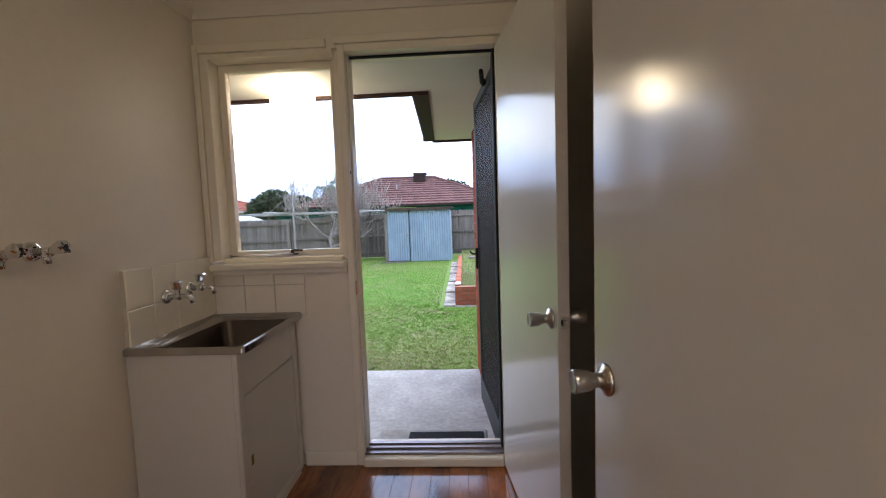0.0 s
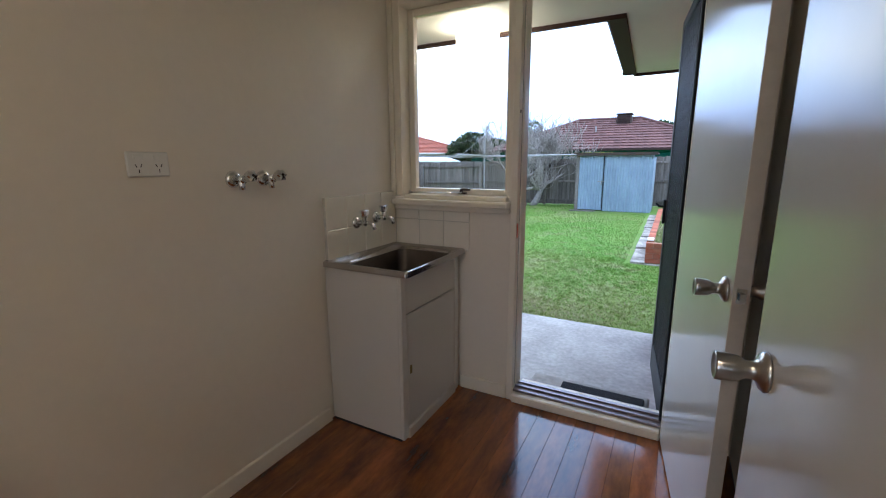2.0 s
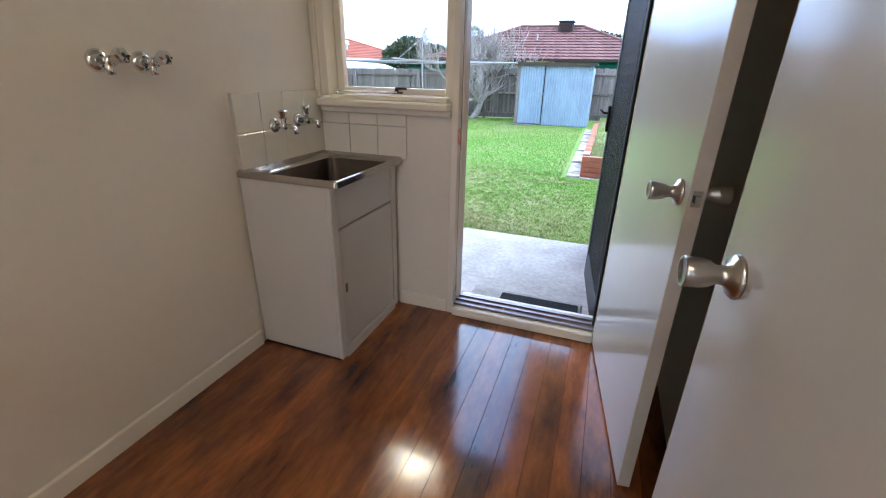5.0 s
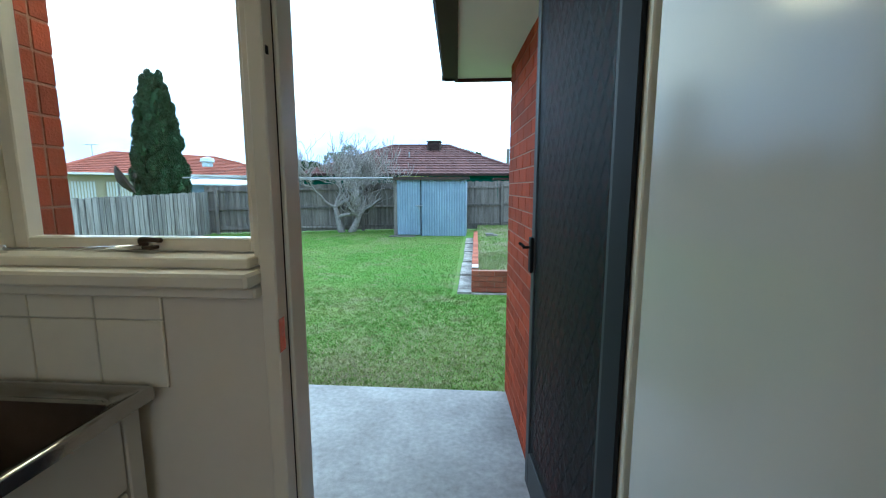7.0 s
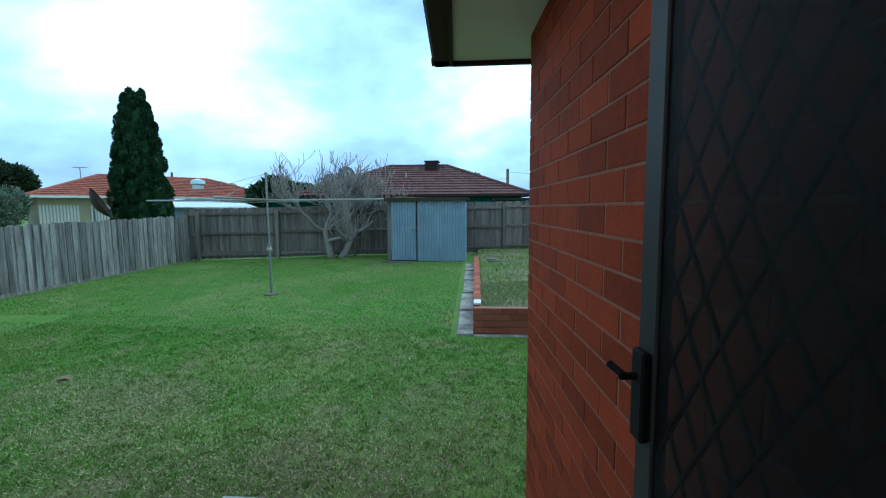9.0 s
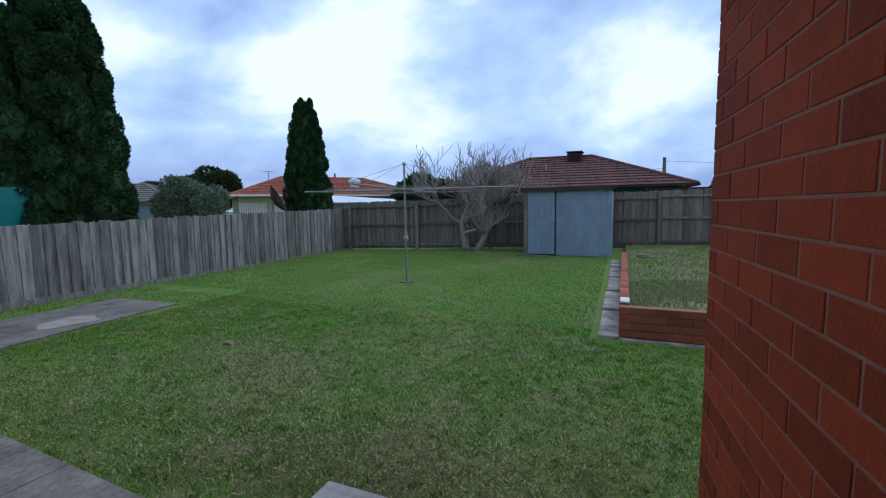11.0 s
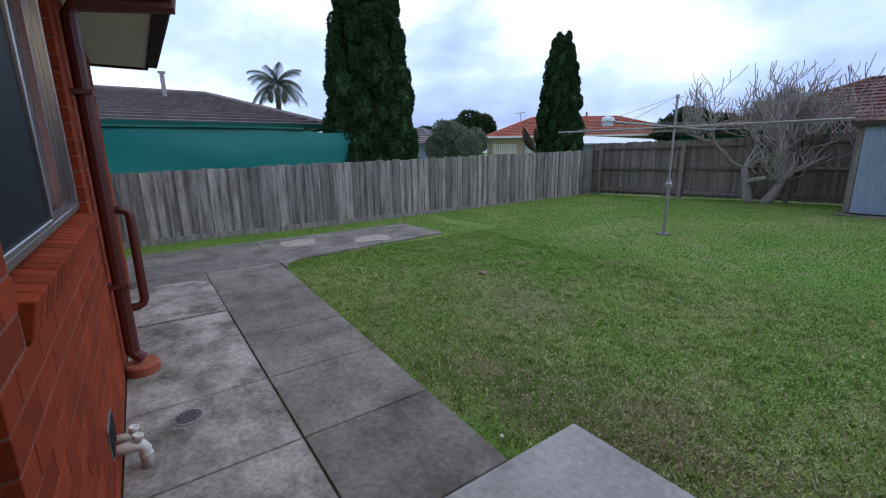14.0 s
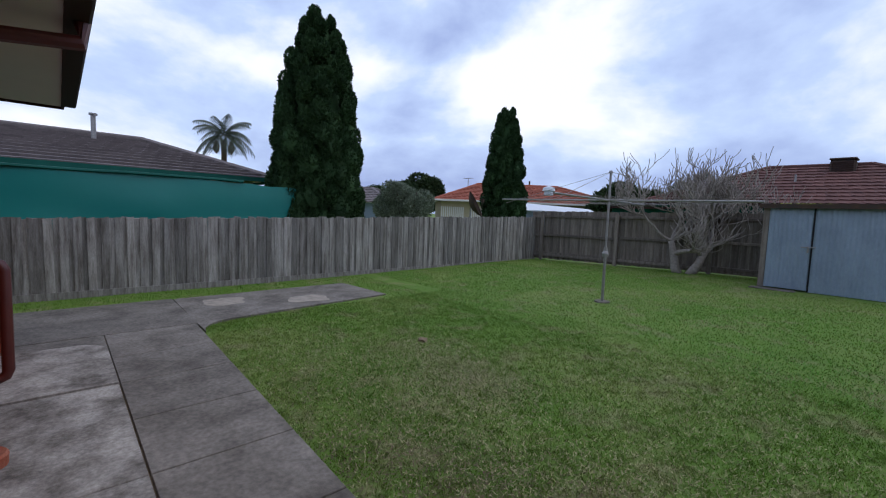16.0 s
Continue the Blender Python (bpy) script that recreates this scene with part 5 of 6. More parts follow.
def palm_tree():
    e = Vector((0.766, 3.314, 0))
    p = e + Vector((-0.966, 0.26, 0)) * 34
    zc = 1.04 + 0.142 * 34
    th = empty("palm_tree", p.x, p.y, -0.5, "tall palm with drooping fronds behind the grey roof", "tree")
    bm = bmesh.new()
    tube(bm, [(0, 0, 0), (0.1, 0, zc * 0.5), (0, 0, zc + 0.2)], [0.22, 0.19, 0.17], 8)
    part("trunk", bm, M_TRUNK, th)
    rnd = random.Random(8)
    for k in range(26):
        a = 2 * math.pi * k / 26 + rnd.uniform(-0.1, 0.1)
        el = rnd.uniform(-0.25, 1.25)
        L = rnd.uniform(1.9, 2.5)
        bm = bmesh.new()
        d = Vector((math.cos(a) * math.cos(el), math.sin(a) * math.cos(el), math.sin(el)))
        pts = []
        q = Vector((0, 0, zc + 0.5))
        for i in range(9):
            pts.append(q.copy())
            q = q + d * (L / 8)
            d = (d + Vector((0, 0, -0.20))).normalized()
        tube(bm, pts, [0.03 * (1 - i / 10) for i in range(9)], 4)
        side = Vector((-math.sin(a), math.cos(a), 0))
        for i in range(1, 9):
            for f in (0.0, 0.5):
                o = pts[i] if f == 0 or i == 8 else pts[i].lerp(pts[i + 1], f)
                for sg in (-1, 1):
                    l = 0.55 * math.sin(math.pi * (i + f + 0.8) / 10.5)
                    t_ = o + side * sg * l * 0.8 + Vector((0, 0, -l * 0.75)) + (pts[i] - pts[i - 1]) * 0.5
                    w_ = (pts[i] - pts[i - 1]).normalized() * 0.05
                    quad(bm, o - w_, o + w_, t_ + w_ * 0.2, t_ - w_ * 0.2)
        part("frond", bm, M_PALM, th)
    for sx in (-0.45, 0.45):
        bm = bmesh.new()
        lathe(bm, [(0.02, -0.9), (0.16, -0.7), (0.22, -0.4), (0.12, -0.1), (0.02, 0.1)], Matrix.Translation((sx * 0.27, sx, zc + 0.1)), 8)
        part("seed_cluster", bm, M_TRUNK, th)


palm_tree()

# ---- neighbours ----


def tiled_roof(th, a, b, c, d, rows, material, name="roof", depth=0.03, tile=0.33, roll=1.9):
    """Tile courses on the slope a-b (eave) to d-c (ridge): stepped rows with tile rolls, one mesh."""
    a, b, c, d = (Vector(v) for v in (a, b, c, d))
    n = (b - a).cross(d - a).normalized()
    if n.z < 0:
        n = -n
    bm = bmesh.new()
    for r in range(rows):
        t0, t1 = r / rows, (r + 1) / rows
        p0, p1, q0, q1 = a.lerp(d, t0), b.lerp(c, t0), a.lerp(d, t1), b.lerp(c, t1)
        m_ = max(1, int((p1 - p0).length / tile))
        for i in range(m_):
            u0, u1 = i / m_, (i + 1) / m_
            s0, s1, e0, e1 = p0.lerp(p1, u0), p0.lerp(p1, u1), q0.lerp(q1, u0), q0.lerp(q1, u1)
            um = s0.lerp(s1, 0.25) + n * (depth * roll)
            v = [bm.verts.new(x) for x in (s0 + n * depth, um, s1 + n * depth, e1, e0, s0, s1)]
            bm.faces.new((v[0], v[1], v[2], v[3], v[4]))
            bm.faces.new((v[5], v[6], v[2], v[1], v[0]))
    return part(name, bm, material, th)


def ridge_caps(th, p, q, material):
    bm = bmesh.new()
    tube(bm, [p, q], 0.11, 7)
    part("ridge_cap", bm, material, th)


def hip_house(name, cx, cy, rz, L, W, ze, rise, ridge, wallm, roofm, label, base=-0.5, rows=12, tile=0.33, depth=0.03, roll=1.9):
    """A hipped house: eave box L x W, ridge of the given length along its x."""
    th = empty(name, cx, cy, base, label, "house", rz=rz)
    e = ze - base
    part("wall", boxes((-L / 2 + 0.5, L / 2 - 0.5, -W / 2 + 0.5, W / 2 - 0.5, 0, e - 0.02)), wallm, th)
    A, B, C, D = (-L / 2, -W / 2, e), (L / 2, -W / 2, e), (L / 2, W / 2, e), (-L / 2, W / 2, e)
    P, Q = (-ridge / 2, 0, e + rise), (ridge / 2, 0, e + rise)
    tiled_roof(th, A, B, Q, P, rows, roofm, "roof_slope", tile=tile, depth=depth, roll=roll)
    tiled_roof(th, C, D, P, Q, rows, roofm, "roof_slope", tile=tile, depth=depth, roll=roll)
    tiled_roof(th, B, C, Q, Q, rows, roofm, "roof_hip", tile=tile, depth=depth, roll=roll)
    tiled_roof(th, D, A, P, P, rows, roofm, "roof_hip", tile=tile, depth=depth, roll=roll)
    ridge_caps(th, P, Q, roofm)
    for k, (u, v) in enumerate(((A, P), (B, Q), (C, Q), (D, P))):
        ridge_caps(th, u, v, roofm)
    part("soffit", boxes((-L / 2 + 0.05, L / 2 - 0.05, -W / 2 + 0.05, W / 2 - 0.05, e - 0.02, e - 0.005)), M_SOFFIT, th)
    return th


def gutter_for(th, L, W, e, material):
    for r in ((-L / 2, L / 2, -W / 2 - 0.10, -W / 2, e - 0.08, e + 0.03), (L / 2, L / 2 + 0.1, -W / 2, W / 2, e - 0.08, e + 0.03), (-L / 2 - 0.1, -L / 2, -W / 2, W / 2, e - 0.08, e + 0.03)):
        part("gutter", boxes(r), material, th)


# brown-roofed house behind the back fence
bh = hip_house("neighbour_house", -2.5, 28.0, 4, 11.7, 9.0, 1.86, 1.80, 3.4, M_GREENWALL, M_BROWNTILE, "brick house with brown tiled hip roof behind the back fence")
gutter_for(bh, 11.7, 9.0, 2.36, M_FASCIA)


def roof_cooler():
    th = empty("evaporative_cooler", -1.65, 27.6, 3.30, "dark brown evaporative cooler on the brown roof", "air cooler")
    part("body", boxes((-0.40, 0.40, -0.4, 0.4, -0.15, 0.52), bevel=0.08), M_SHEDROOF, th)
    part("top", boxes((-0.43, 0.43, -0.43, 0.43, 0.52, 0.60), bevel=0.035), M_SHEDROOF, th)
    for i in range(6):
        part("louvre", boxes((-0.34, 0.34, -0.43, -0.405, 0.0 + 0.08 * i, 0.04 + 0.08 * i)), M_FASCIA, th)


roof_cooler()
bm = bmesh.new()
tube(bm, [(-2.9, 25.9, 2.5), (-2.9, 25.9, 3.15)], 0.04, 8)
tagged(link("vent_pipe", bm, M_GALV), "thin grey vent pipe on the brown roof", "vent pipe")

# grey-roofed neighbour on the side
gh = hip_house("neighbour_house", -16.2, 1.25, 90, 13.6, 9.6, 1.80, 1.22, 8.6, M_CREAMWALL, M_GREYTILE, "house with dark grey tiled hip roof beside the side fence", rows=12, tile=0.3, depth=0.06, roll=1.1)
gutter_for(gh, 13.6, 9.6, 2.30, M_GREENWALL)
bm = bmesh.new()
tube(bm, [(-15.2, 4.3, 2.7), (-15.2, 4.3, 3.45)], 0.06, 10)
tube(bm, [(-15.2, 4.3, 3.45), (-15.2, 4.3, 3.50)], 0.10, 10)
tagged(link("flue", bm, M_GALV), "grey metal flue on the grey roof", "flue")


def shade_cloth():
    th = empty("shade_cloth", -9.3, 3.0, -0.45, "green shade cloth screen stretched above the side fence", "shade cloth")
    bm = bmesh.new()
    n, m_ = 60, 10
    g = []
    for j in range(m_ + 1):
        row = []
        for i in range(n + 1):
            y = -6.0 + 11.6 * i / n
            top = 2.02 - (0.06 * smooth01((y - 3.6) / 0.5)) - 0.32 * smooth01((y - 4.5) / 1.2) - 0.02 * math.sin(y * 2.3)
            z = top * j / m_
            row.append(bm.verts.new((0.05 * noise.noise(Vector((y * 0.8, z * 1.5, 0))) + 0.012 * math.sin(y * 3), y, z)))
        g.append(row)
    for j in range(m_):
        for i in range(n):
            bm.faces.new((g[j][i], g[j][i + 1], g[j + 1][i + 1], g[j + 1][i]))
    part("cloth", bm, M_MESH, th, "", True)
    for y in (-3.5, -1.0, 1.4, 3.6, 5.3):
        part("post", boxes((-0.10, -0.05, y, y + 0.05, 0, 1.70)), M_RAIL, th)
    bm = bmesh.new()
    rnd = random.Random(4)
    pts = [(0.02, y, 2.03 + 0.02 * rnd.random()) for y in [-6 + 0.5 * i for i in range(20)]]
    tube(bm, pts, 0.03, 6)
    part("top_rail", bm, M_GREENWALL, th)


shade_cloth()

# red-roofed house, left back
e0 = Vector((0.766, 3.314, 0))
rc = e0 + Vector((-0.62, 0.785, 0)) * 33
rh = hip_house("neighbour_house", rc.x, rc.y, 52, 13.0, 8.0, 1.95, 1.35, 6.0, M_CREAMWALL, M_REDTILE, "cream house with terracotta tiled roof beyond the fences")
gutter_for(rh, 13.0, 8.0, 2.45, M_PLASTIC)
for u in (-5.2, -3.2):
    w_ = empty("window_blind", 0, 0, 0, "cream slatted blind on the far house wall", "blind")
    w_.matrix_world = rh.matrix_world @ pose(u, -3.55, 1.25)
    part("blind", boxes((-0.8, 0.8, -0.03, 0.0, -0.5, 0.75)), M_CREAMWALL, w_)
    for i in range(12):
        part("slat", boxes((-0.78 + 0.13 * i, -0.70 + 0.13 * i, -0.045, -0.031, -0.5, 0.75)), M_SOFFIT, w_)
bm = bmesh.new()
lathe(bm, [(0.01, 0), (0.3, 0), (0.3, 0.25), (0.42, 0.3), (0.36, 0.5), (0.01, 0.62)], Matrix.Translation(e0 + Vector((-0.565, 0.825, 0)) * 29 + Vector((0, 0, 2.45))), 14)
tagged(link("roof_vent", bm, M_WHITEROOF), "white whirly vent on the terracotta roof", "roof vent")
bm = bmesh.new()
p = e0 + Vector((-0.60, 0.80, 0)) * 34
tube(bm, [(p.x, p.y, 2.8), (p.x, p.y, 3.75)], 0.06, 8)
tagged(link("flue", bm, M_FASCIA), "thin dark flue on the terracotta roof", "flue")


def far_shed():
    p = e0 + Vector((-0.555, 0.832, 0)) * 21.5
    th = empty("neighbour_shed", p.x, p.y, -0.4, "blue-grey clad shed with pale metal roof behind the fence", "shed", rz=40)
    part("wall", boxes((-1.9, 1.9, 0, 2.4, 0, 1.75)), M_BLUEGREY, th)
    for i in range(9):
        part("board", boxes((-1.9, 1.9, -0.02, -0.001, 0.2 + 0.17 * i, 0.36 + 0.17 * i)), M_BLUEGREY, th)
    bm = bmesh.new()
    quad(bm, (-2.1, -0.2, 1.78), (2.1, -0.2, 1.70), (2.1, 2.6, 1.95), (-2.1, 2.6, 2.22))
    quad(bm, (-2.1, -0.2, 1.72), (2.1, -0.2, 1.64), (2.1, -0.2, 1.70), (-2.1, -0.2, 1.78))
    part("roof", bm, M_WHITEROOF, th)


far_shed()


def dish():
    p = e0 + Vector((-0.70, 0.714, 0)) * 17.5
    th = empty("satellite_dish", p.x, p.y, 0.9, "dark grey mesh satellite dish behind the fence", "satellite dish")
    m_ = Matrix.Translation((0, 0, 0.45)) @ Matrix.Rotation(radians(35), 4, "Z") @ Matrix.Rotation(radians(62), 4, "Y")
    bm = bmesh.new()
    lathe(bm, [(0.02, 0.0), (0.2, 0.03), (0.42, 0.13), (0.55, 0.24), (0.56, 0.25), (0.42, 0.145), (0.2, 0.045), (0.02, 0.015)], m_, 20)
    part("reflector", bm, M_SHEDROOF, th)
    bm = bmesh.new()
    tube(bm, [(0, 0, -1.3), (0, 0, 0.42)], 0.03, 8)
    part("pole", bm, M_GALV, th)
    bm = bmesh.new()
    q = m_ @ Vector((0, 0, 0.55))
    tube(bm, [m_ @ Vector((0.5, 0, 0.2)), q], 0.012, 6)
    lathe(bm, [(0.01, -0.08), (0.06, -0.08), (0.06, 0.08), (0.01, 0.08)], Matrix.Translation(q), 8)
    part("feed_arm", bm, M_SHEDROOF, th)


dish()


def antenna(bear, dist, z0, z1, label):
    p = e0 + Vector((bear[0], bear[1], 0)).normalized() * dist
    bm = bmesh.new()
    tube(bm, [(p.x, p.y, z0), (p.x, p.y, z1)], 0.025, 6)
    tube(bm, [(p.x - 0.5, p.y, z1), (p.x + 0.5, p.y, z1)], 0.015, 5)
    for k in (-0.4, -0.2, 0.0, 0.2, 0.4):
        tube(bm, [(p.x + k, p.y - 0.25, z1), (p.x + k, p.y + 0.25, z1)], 0.01, 4)
    tagged(link("antenna", bm, M_GALV), label, "antenna")


antenna((-0.705, 0.709), 36, 2.0, 4.0, "thin television antenna on a far roof")


def power_pole():
    p = e0 + Vector((0.077, 0.993, 0)) * 34
    th = empty("power_pole", p.x, p.y, -0.3, "weathered timber power pole with wires", "power pole")
    bm = bmesh.new()
    tube(bm, [(0, 0, 0), (0, 0, 4.55)], [0.15, 0.11], 10)
    part("pole", bm, M_RAIL, th)
    for k in range(2):
        bm = bmesh.new()
        tube(bm, [(0, 0, 4.3 - 0.5 * k), (-8, 1, 3.9 - 0.5 * k), (-16, 2, 4.3 - 0.5 * k)] if k else [(0, 0, 4.3), (10, 2, 3.6), (20, 4, 4.2)], 0.012, 4)
        part("wire", bm, M_BLACK, th)


power_pole()
p = e0 + Vector((-0.86, 0.51, 0)) * 26
wh = hip_house("neighbour_house", p.x - 4, p.y + 2, 30, 9.0, 7.0, 1.55, 1.0, 3.0, M_BLUEGREY, M_GREYTILE, "small far house with pale blue wall and dim roof", rows=8)


def back_carport():
    th = empty("carport_roof", 4.8, 20.5, -0.2, "flat dark green carport behind the back fence", "carport")
    part("roof", boxes((-3.2, 3.2, 0, 2.0, 1.72, 1.80)), M_FASCIA, th)
    part("wall", boxes((-3.1, 3.1, 0.3, 0.35, 0, 1.72)), M_GREENWALL, th)
    th = empty("carport_roof", -5.9, 19.6, -0.3, "flat dark roofed lean-to behind the back fence", "carport")
    part("roof", boxes((-1.8, 2.0, 0, 2.0, 1.80, 1.87)), M_FASCIA, th)
    part("wall", boxes((-1.7, 1.9, 0.3, 0.35, 0, 1.80)), M_GREENWALL, th)


back_carport()

# ---- grass ----


def lawn_ok(x, y):
    if y < 5.10 and x > -0.64:
        return False
    if y < lawn_edge(x) + 0.005 and x > -5.4:
        return False
    if x < -4.93 and y < 5.28 and (x + 4.95) ** 2 / 0.2304 + (y - 5.26) ** 2 / 0.25 > 1:
        return x < -7.12
    if -7.12 < x < -5.42 - 0.12 * (y - 5.2) and y < 7.85:
        return False
    if x > 0.50 and y > 8.2:
        return False
    if -1.65 < x < 0.6 and y > 14.45:
        return False
    return -7.98 < x < 6.3 and y > 2.0 and y < 15.5 + (x + 8) * 0.15


def grass(name, n, seed, xr, yr, h, w, material, label, test, zf):
    rs = np.random.RandomState(seed)
    x, y = rs.uniform(*xr, n), rs.uniform(*yr, n)
    keep = np.array([test(a, b) for a, b in zip(x, y)])
    x, y = x[keep], y[keep]
    z = np.array([zf(a, b) for a, b in zip(x, y)])
    n = len(x)
    a = rs.uniform(0, 2 * np.pi, n)
    lean = rs.uniform(0.2, 1.1, n) * h
    hh = rs.uniform(0.5, 1.25, n) * h
    v = np.empty((n, 3, 3))
    dx, dy = np.cos(a) * w / 2, np.sin(a) * w / 2
    b = rs.uniform(0, 2 * np.pi, n)
    v[:, 0] = np.stack([x - dx, y - dy, z - 0.004], 1)
    v[:, 1] = np.stack([x + dx, y + dy, z - 0.004], 1)
    v[:, 2] = np.stack([x + np.cos(b) * lean, y + np.sin(b) * lean, z + hh], 1)
    me = bpy.data.meshes.new(name)
    me.from_pydata(v.reshape(-1, 3).tolist(), [], np.arange(3 * n).reshape(-1, 3).tolist())
    me.materials.append(material)
    return tagged(new(name, me), label, "grass", kind="stuff")


grass("lawn", 220000, 71, (-5.5, 4.0), (4.5, 9.0), 0.017, 0.007, M_GRASS, "short green lawn with worn dry patches", lawn_ok, ground_z)
grass("lawn", 130000, 72, (-8.0, 4.0), (9.0, 16.5), 0.020, 0.014, M_GRASS, "short green lawn towards the back fence", lawn_ok, ground_z)
grass("lawn", 26000, 73, (-8.0, -5.0), (2.0, 8.6), 0.03, 0.010, M_GRASS, "short green grass along the side fence", lawn_ok, ground_z)
grass("bed_grass", 30000, 74, (0.92, 5.0), (8.46, 17.0), 0.04, 0.012, M_DRYGRASS, "patchy dry grass on the raised bed", lambda x, y: noise.noise(Vector((x * 1.3, y * 0.9, 3))) > 0.05, lambda x, y: -0.125)
grass("bed_grass", 24000, 75, (0.92, 5.0), (8.46, 17.0), 0.045, 0.012, M_GRASS, "green weedy grass on the raised bed", lambda x, y: noise.noise(Vector((x * 1.3, y * 0.9, 3))) < 0.12, lambda x, y: -0.125)


grass("bed_grass", 26000, 77, (0.92, 4.2), (8.46, 10.6), 0.03, 0.010, M_DRYGRASS, "dry straw-coloured grass at the front of the raised bed", lambda x, y: noise.noise(Vector((x * 1.1, y * 1.1, 7))) > -0.25, lambda x, y: -0.125)


def tufts(name, n, seed, xr, yr, h, material, label):
    """Taller clumps standing out of the mown lawn: blades gathered round scattered roots."""
    rs = np.random.RandomState(seed)
    rx, ry = rs.uniform(*xr, n), rs.uniform(*yr, n)
    per = 16
    x, y = np.repeat(rx, per) + rs.normal(0, 0.022, n * per), np.repeat(ry, per) + rs.normal(0, 0.022, n * per)
    size = np.repeat(rs.uniform(0.5, 1.3, n), per)
    keep = np.array([lawn_ok(a, b) for a, b in zip(x, y)])
    x, y, size = x[keep], y[keep], size[keep]
    z = np.array([ground_z(a, b) for a, b in zip(x, y)])
    n = len(x)
    a, b = rs.uniform(0, 2 * np.pi, n), rs.uniform(0, 2 * np.pi, n)
    w = 0.0035
    lean = rs.uniform(0.3, 1.2, n) * h * size
    v = np.empty((n, 3, 3))
    v[:, 0] = np.stack([x - np.cos(a) * w, y - np.sin(a) * w, z - 0.003], 1)
    v[:, 1] = np.stack([x + np.cos(a) * w, y + np.sin(a) * w, z - 0.003], 1)
    v[:, 2] = np.stack([x + np.cos(b) * lean, y + np.sin(b) * lean, z + h * size * rs.uniform(0.5, 1.1, n)], 1)
    me = bpy.data.meshes.new(name)
    me.from_pydata(v.reshape(-1, 3).tolist(), [], np.arange(3 * n).reshape(-1, 3).tolist())
    me.materials.append(material)
    tagged(new(name, me), label, "grass", kind="stuff")


tufts("grass_tufts", 6500, 76, (-5.5, 2.5), (4.6, 8.5), 0.030, M_GRASS, "small upright tufts of lawn grass")


def patch(name, cx, cy, r, n, seed, material, h, label):
    """A worn patch: short blades scattered round a middle."""
    rs = np.random.RandomState(seed)
    x, y = rs.normal(cx, r, n), rs.normal(cy, r * 0.8, n)
    keep = np.array([lawn_ok(a, b) for a, b in zip(x, y)])
    x, y = x[keep], y[keep]
    n = len(x)
    z = np.array([ground_z(a, b) for a, b in zip(x, y)])
    a, b = rs.uniform(0, 2 * np.pi, n), rs.uniform(0, 2 * np.pi, n)
    w = 0.004
    v = np.empty((n, 3, 3))
    v[:, 0] = np.stack([x - np.cos(a) * w, y - np.sin(a) * w, z + 0.004], 1)
    v[:, 1] = np.stack([x + np.cos(a) * w, y + np.sin(a) * w, z + 0.004], 1)
    v[:, 2] = np.stack([x + np.cos(b) * 0.025, y + np.sin(b) * 0.025, z + h * rs.uniform(0.5, 1.2, n)], 1)
    me = bpy.data.meshes.new(name)
    me.from_pydata(v.reshape(-1, 3).tolist(), [], np.arange(3 * n).reshape(-1, 3).tolist())
    me.materials.append(material)
    tagged(new(name, me), label, "grass", kind="stuff")


M_STRAW = mat("straw_grass", (0.36, 0.33, 0.185), 0.85, var=0.5, scale=3, color2=(0.22, 0.26, 0.09), island=0.35)
M_LUSH = mat("lush_grass", (0.105, 0.285, 0.012), 0.6, var=0.4, scale=1.5, island=0.3)
for i_, (px_, py_, pr_, pn_) in enumerate(((-2.05, 6.3, 0.34, 9000), (-3.0, 6.55, 0.40, 4000), (-2.6, 5.7, 0.5, 2500), (0.2, 6.4, 0.7, 6500), (-0.8, 7.6, 0.7, 5500), (-1.6, 5.4, 0.6, 6000), (-0.3, 5.5, 0.5, 5000), (-3.6, 5.4, 0.6, 4000), (-1.2, 13.2, 0.9, 3000))):
    patch("dry_grass", px_, py_, pr_, pn_, 80 + i_, M_STRAW, 0.020, "straw-coloured worn patch in the lawn")
for i_, (px_, py_, pr_, pn_) in enumerate(((-0.9, 5.05, 0.25, 2600), (0.1, 5.30, 0.30, 2400), (0.8, 5.6, 0.35, 2400), (-1.7, 4.85, 0.25, 1600), (-0.5, 5.6, 0.3, 1500), (-2.7, 4.95, 0.25, 900), (0.6, 6.2, 0.4, 1500), (-0.35, 5.25, 0.2, 1800), (-1.3, 5.3, 0.35, 1800))):
    patch("bare_earth", px_, py_, pr_, pn_, 90 + i_, M_DIRT, 0.008, "bare earth patch at the edge of the lawn")
for i_, (px_, py_, pr_, pn_) in enumerate(((-1.4, 11.0, 1.1, 5200), (-5.6, 12.5, 1.2, 4500), (0.0, 9.0, 0.6, 2600), (-4.4, 8.6, 0.9, 3200), (-7.5, 9.5, 0.5, 2500))):
    patch("lush_grass", px_, py_, pr_, pn_, 100 + i_, M_LUSH, 0.03, "lush bright green patch in the lawn")


def clod(x, y, s, seed, label, category, material):
    bm = bmesh.new()
    bmesh.ops.create_icosphere(bm, subdivisions=2, radius=s)
    for v in bm.verts:
        v.co *= 1 + 0.5 * noise.noise(v.co * (2.0 / s) + Vector((seed, 0, 0)))
        v.co.z *= 0.5
    ob = tagged(link(category.replace(" ", "_"), bm, material), label, category)
    ob.location = (x, y, ground_z(x, y) + s * 0.25)


clod(-3.23, 6.66, 0.06, 1, "dark brown clump of dirt lying on the lawn", "dirt clod", M_DIRT)
clod(-0.80, 4.72, 0.014, 5, "small white stone at the edge of the paving", "stone", M_PLASTIC)

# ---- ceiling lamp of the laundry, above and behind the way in ----


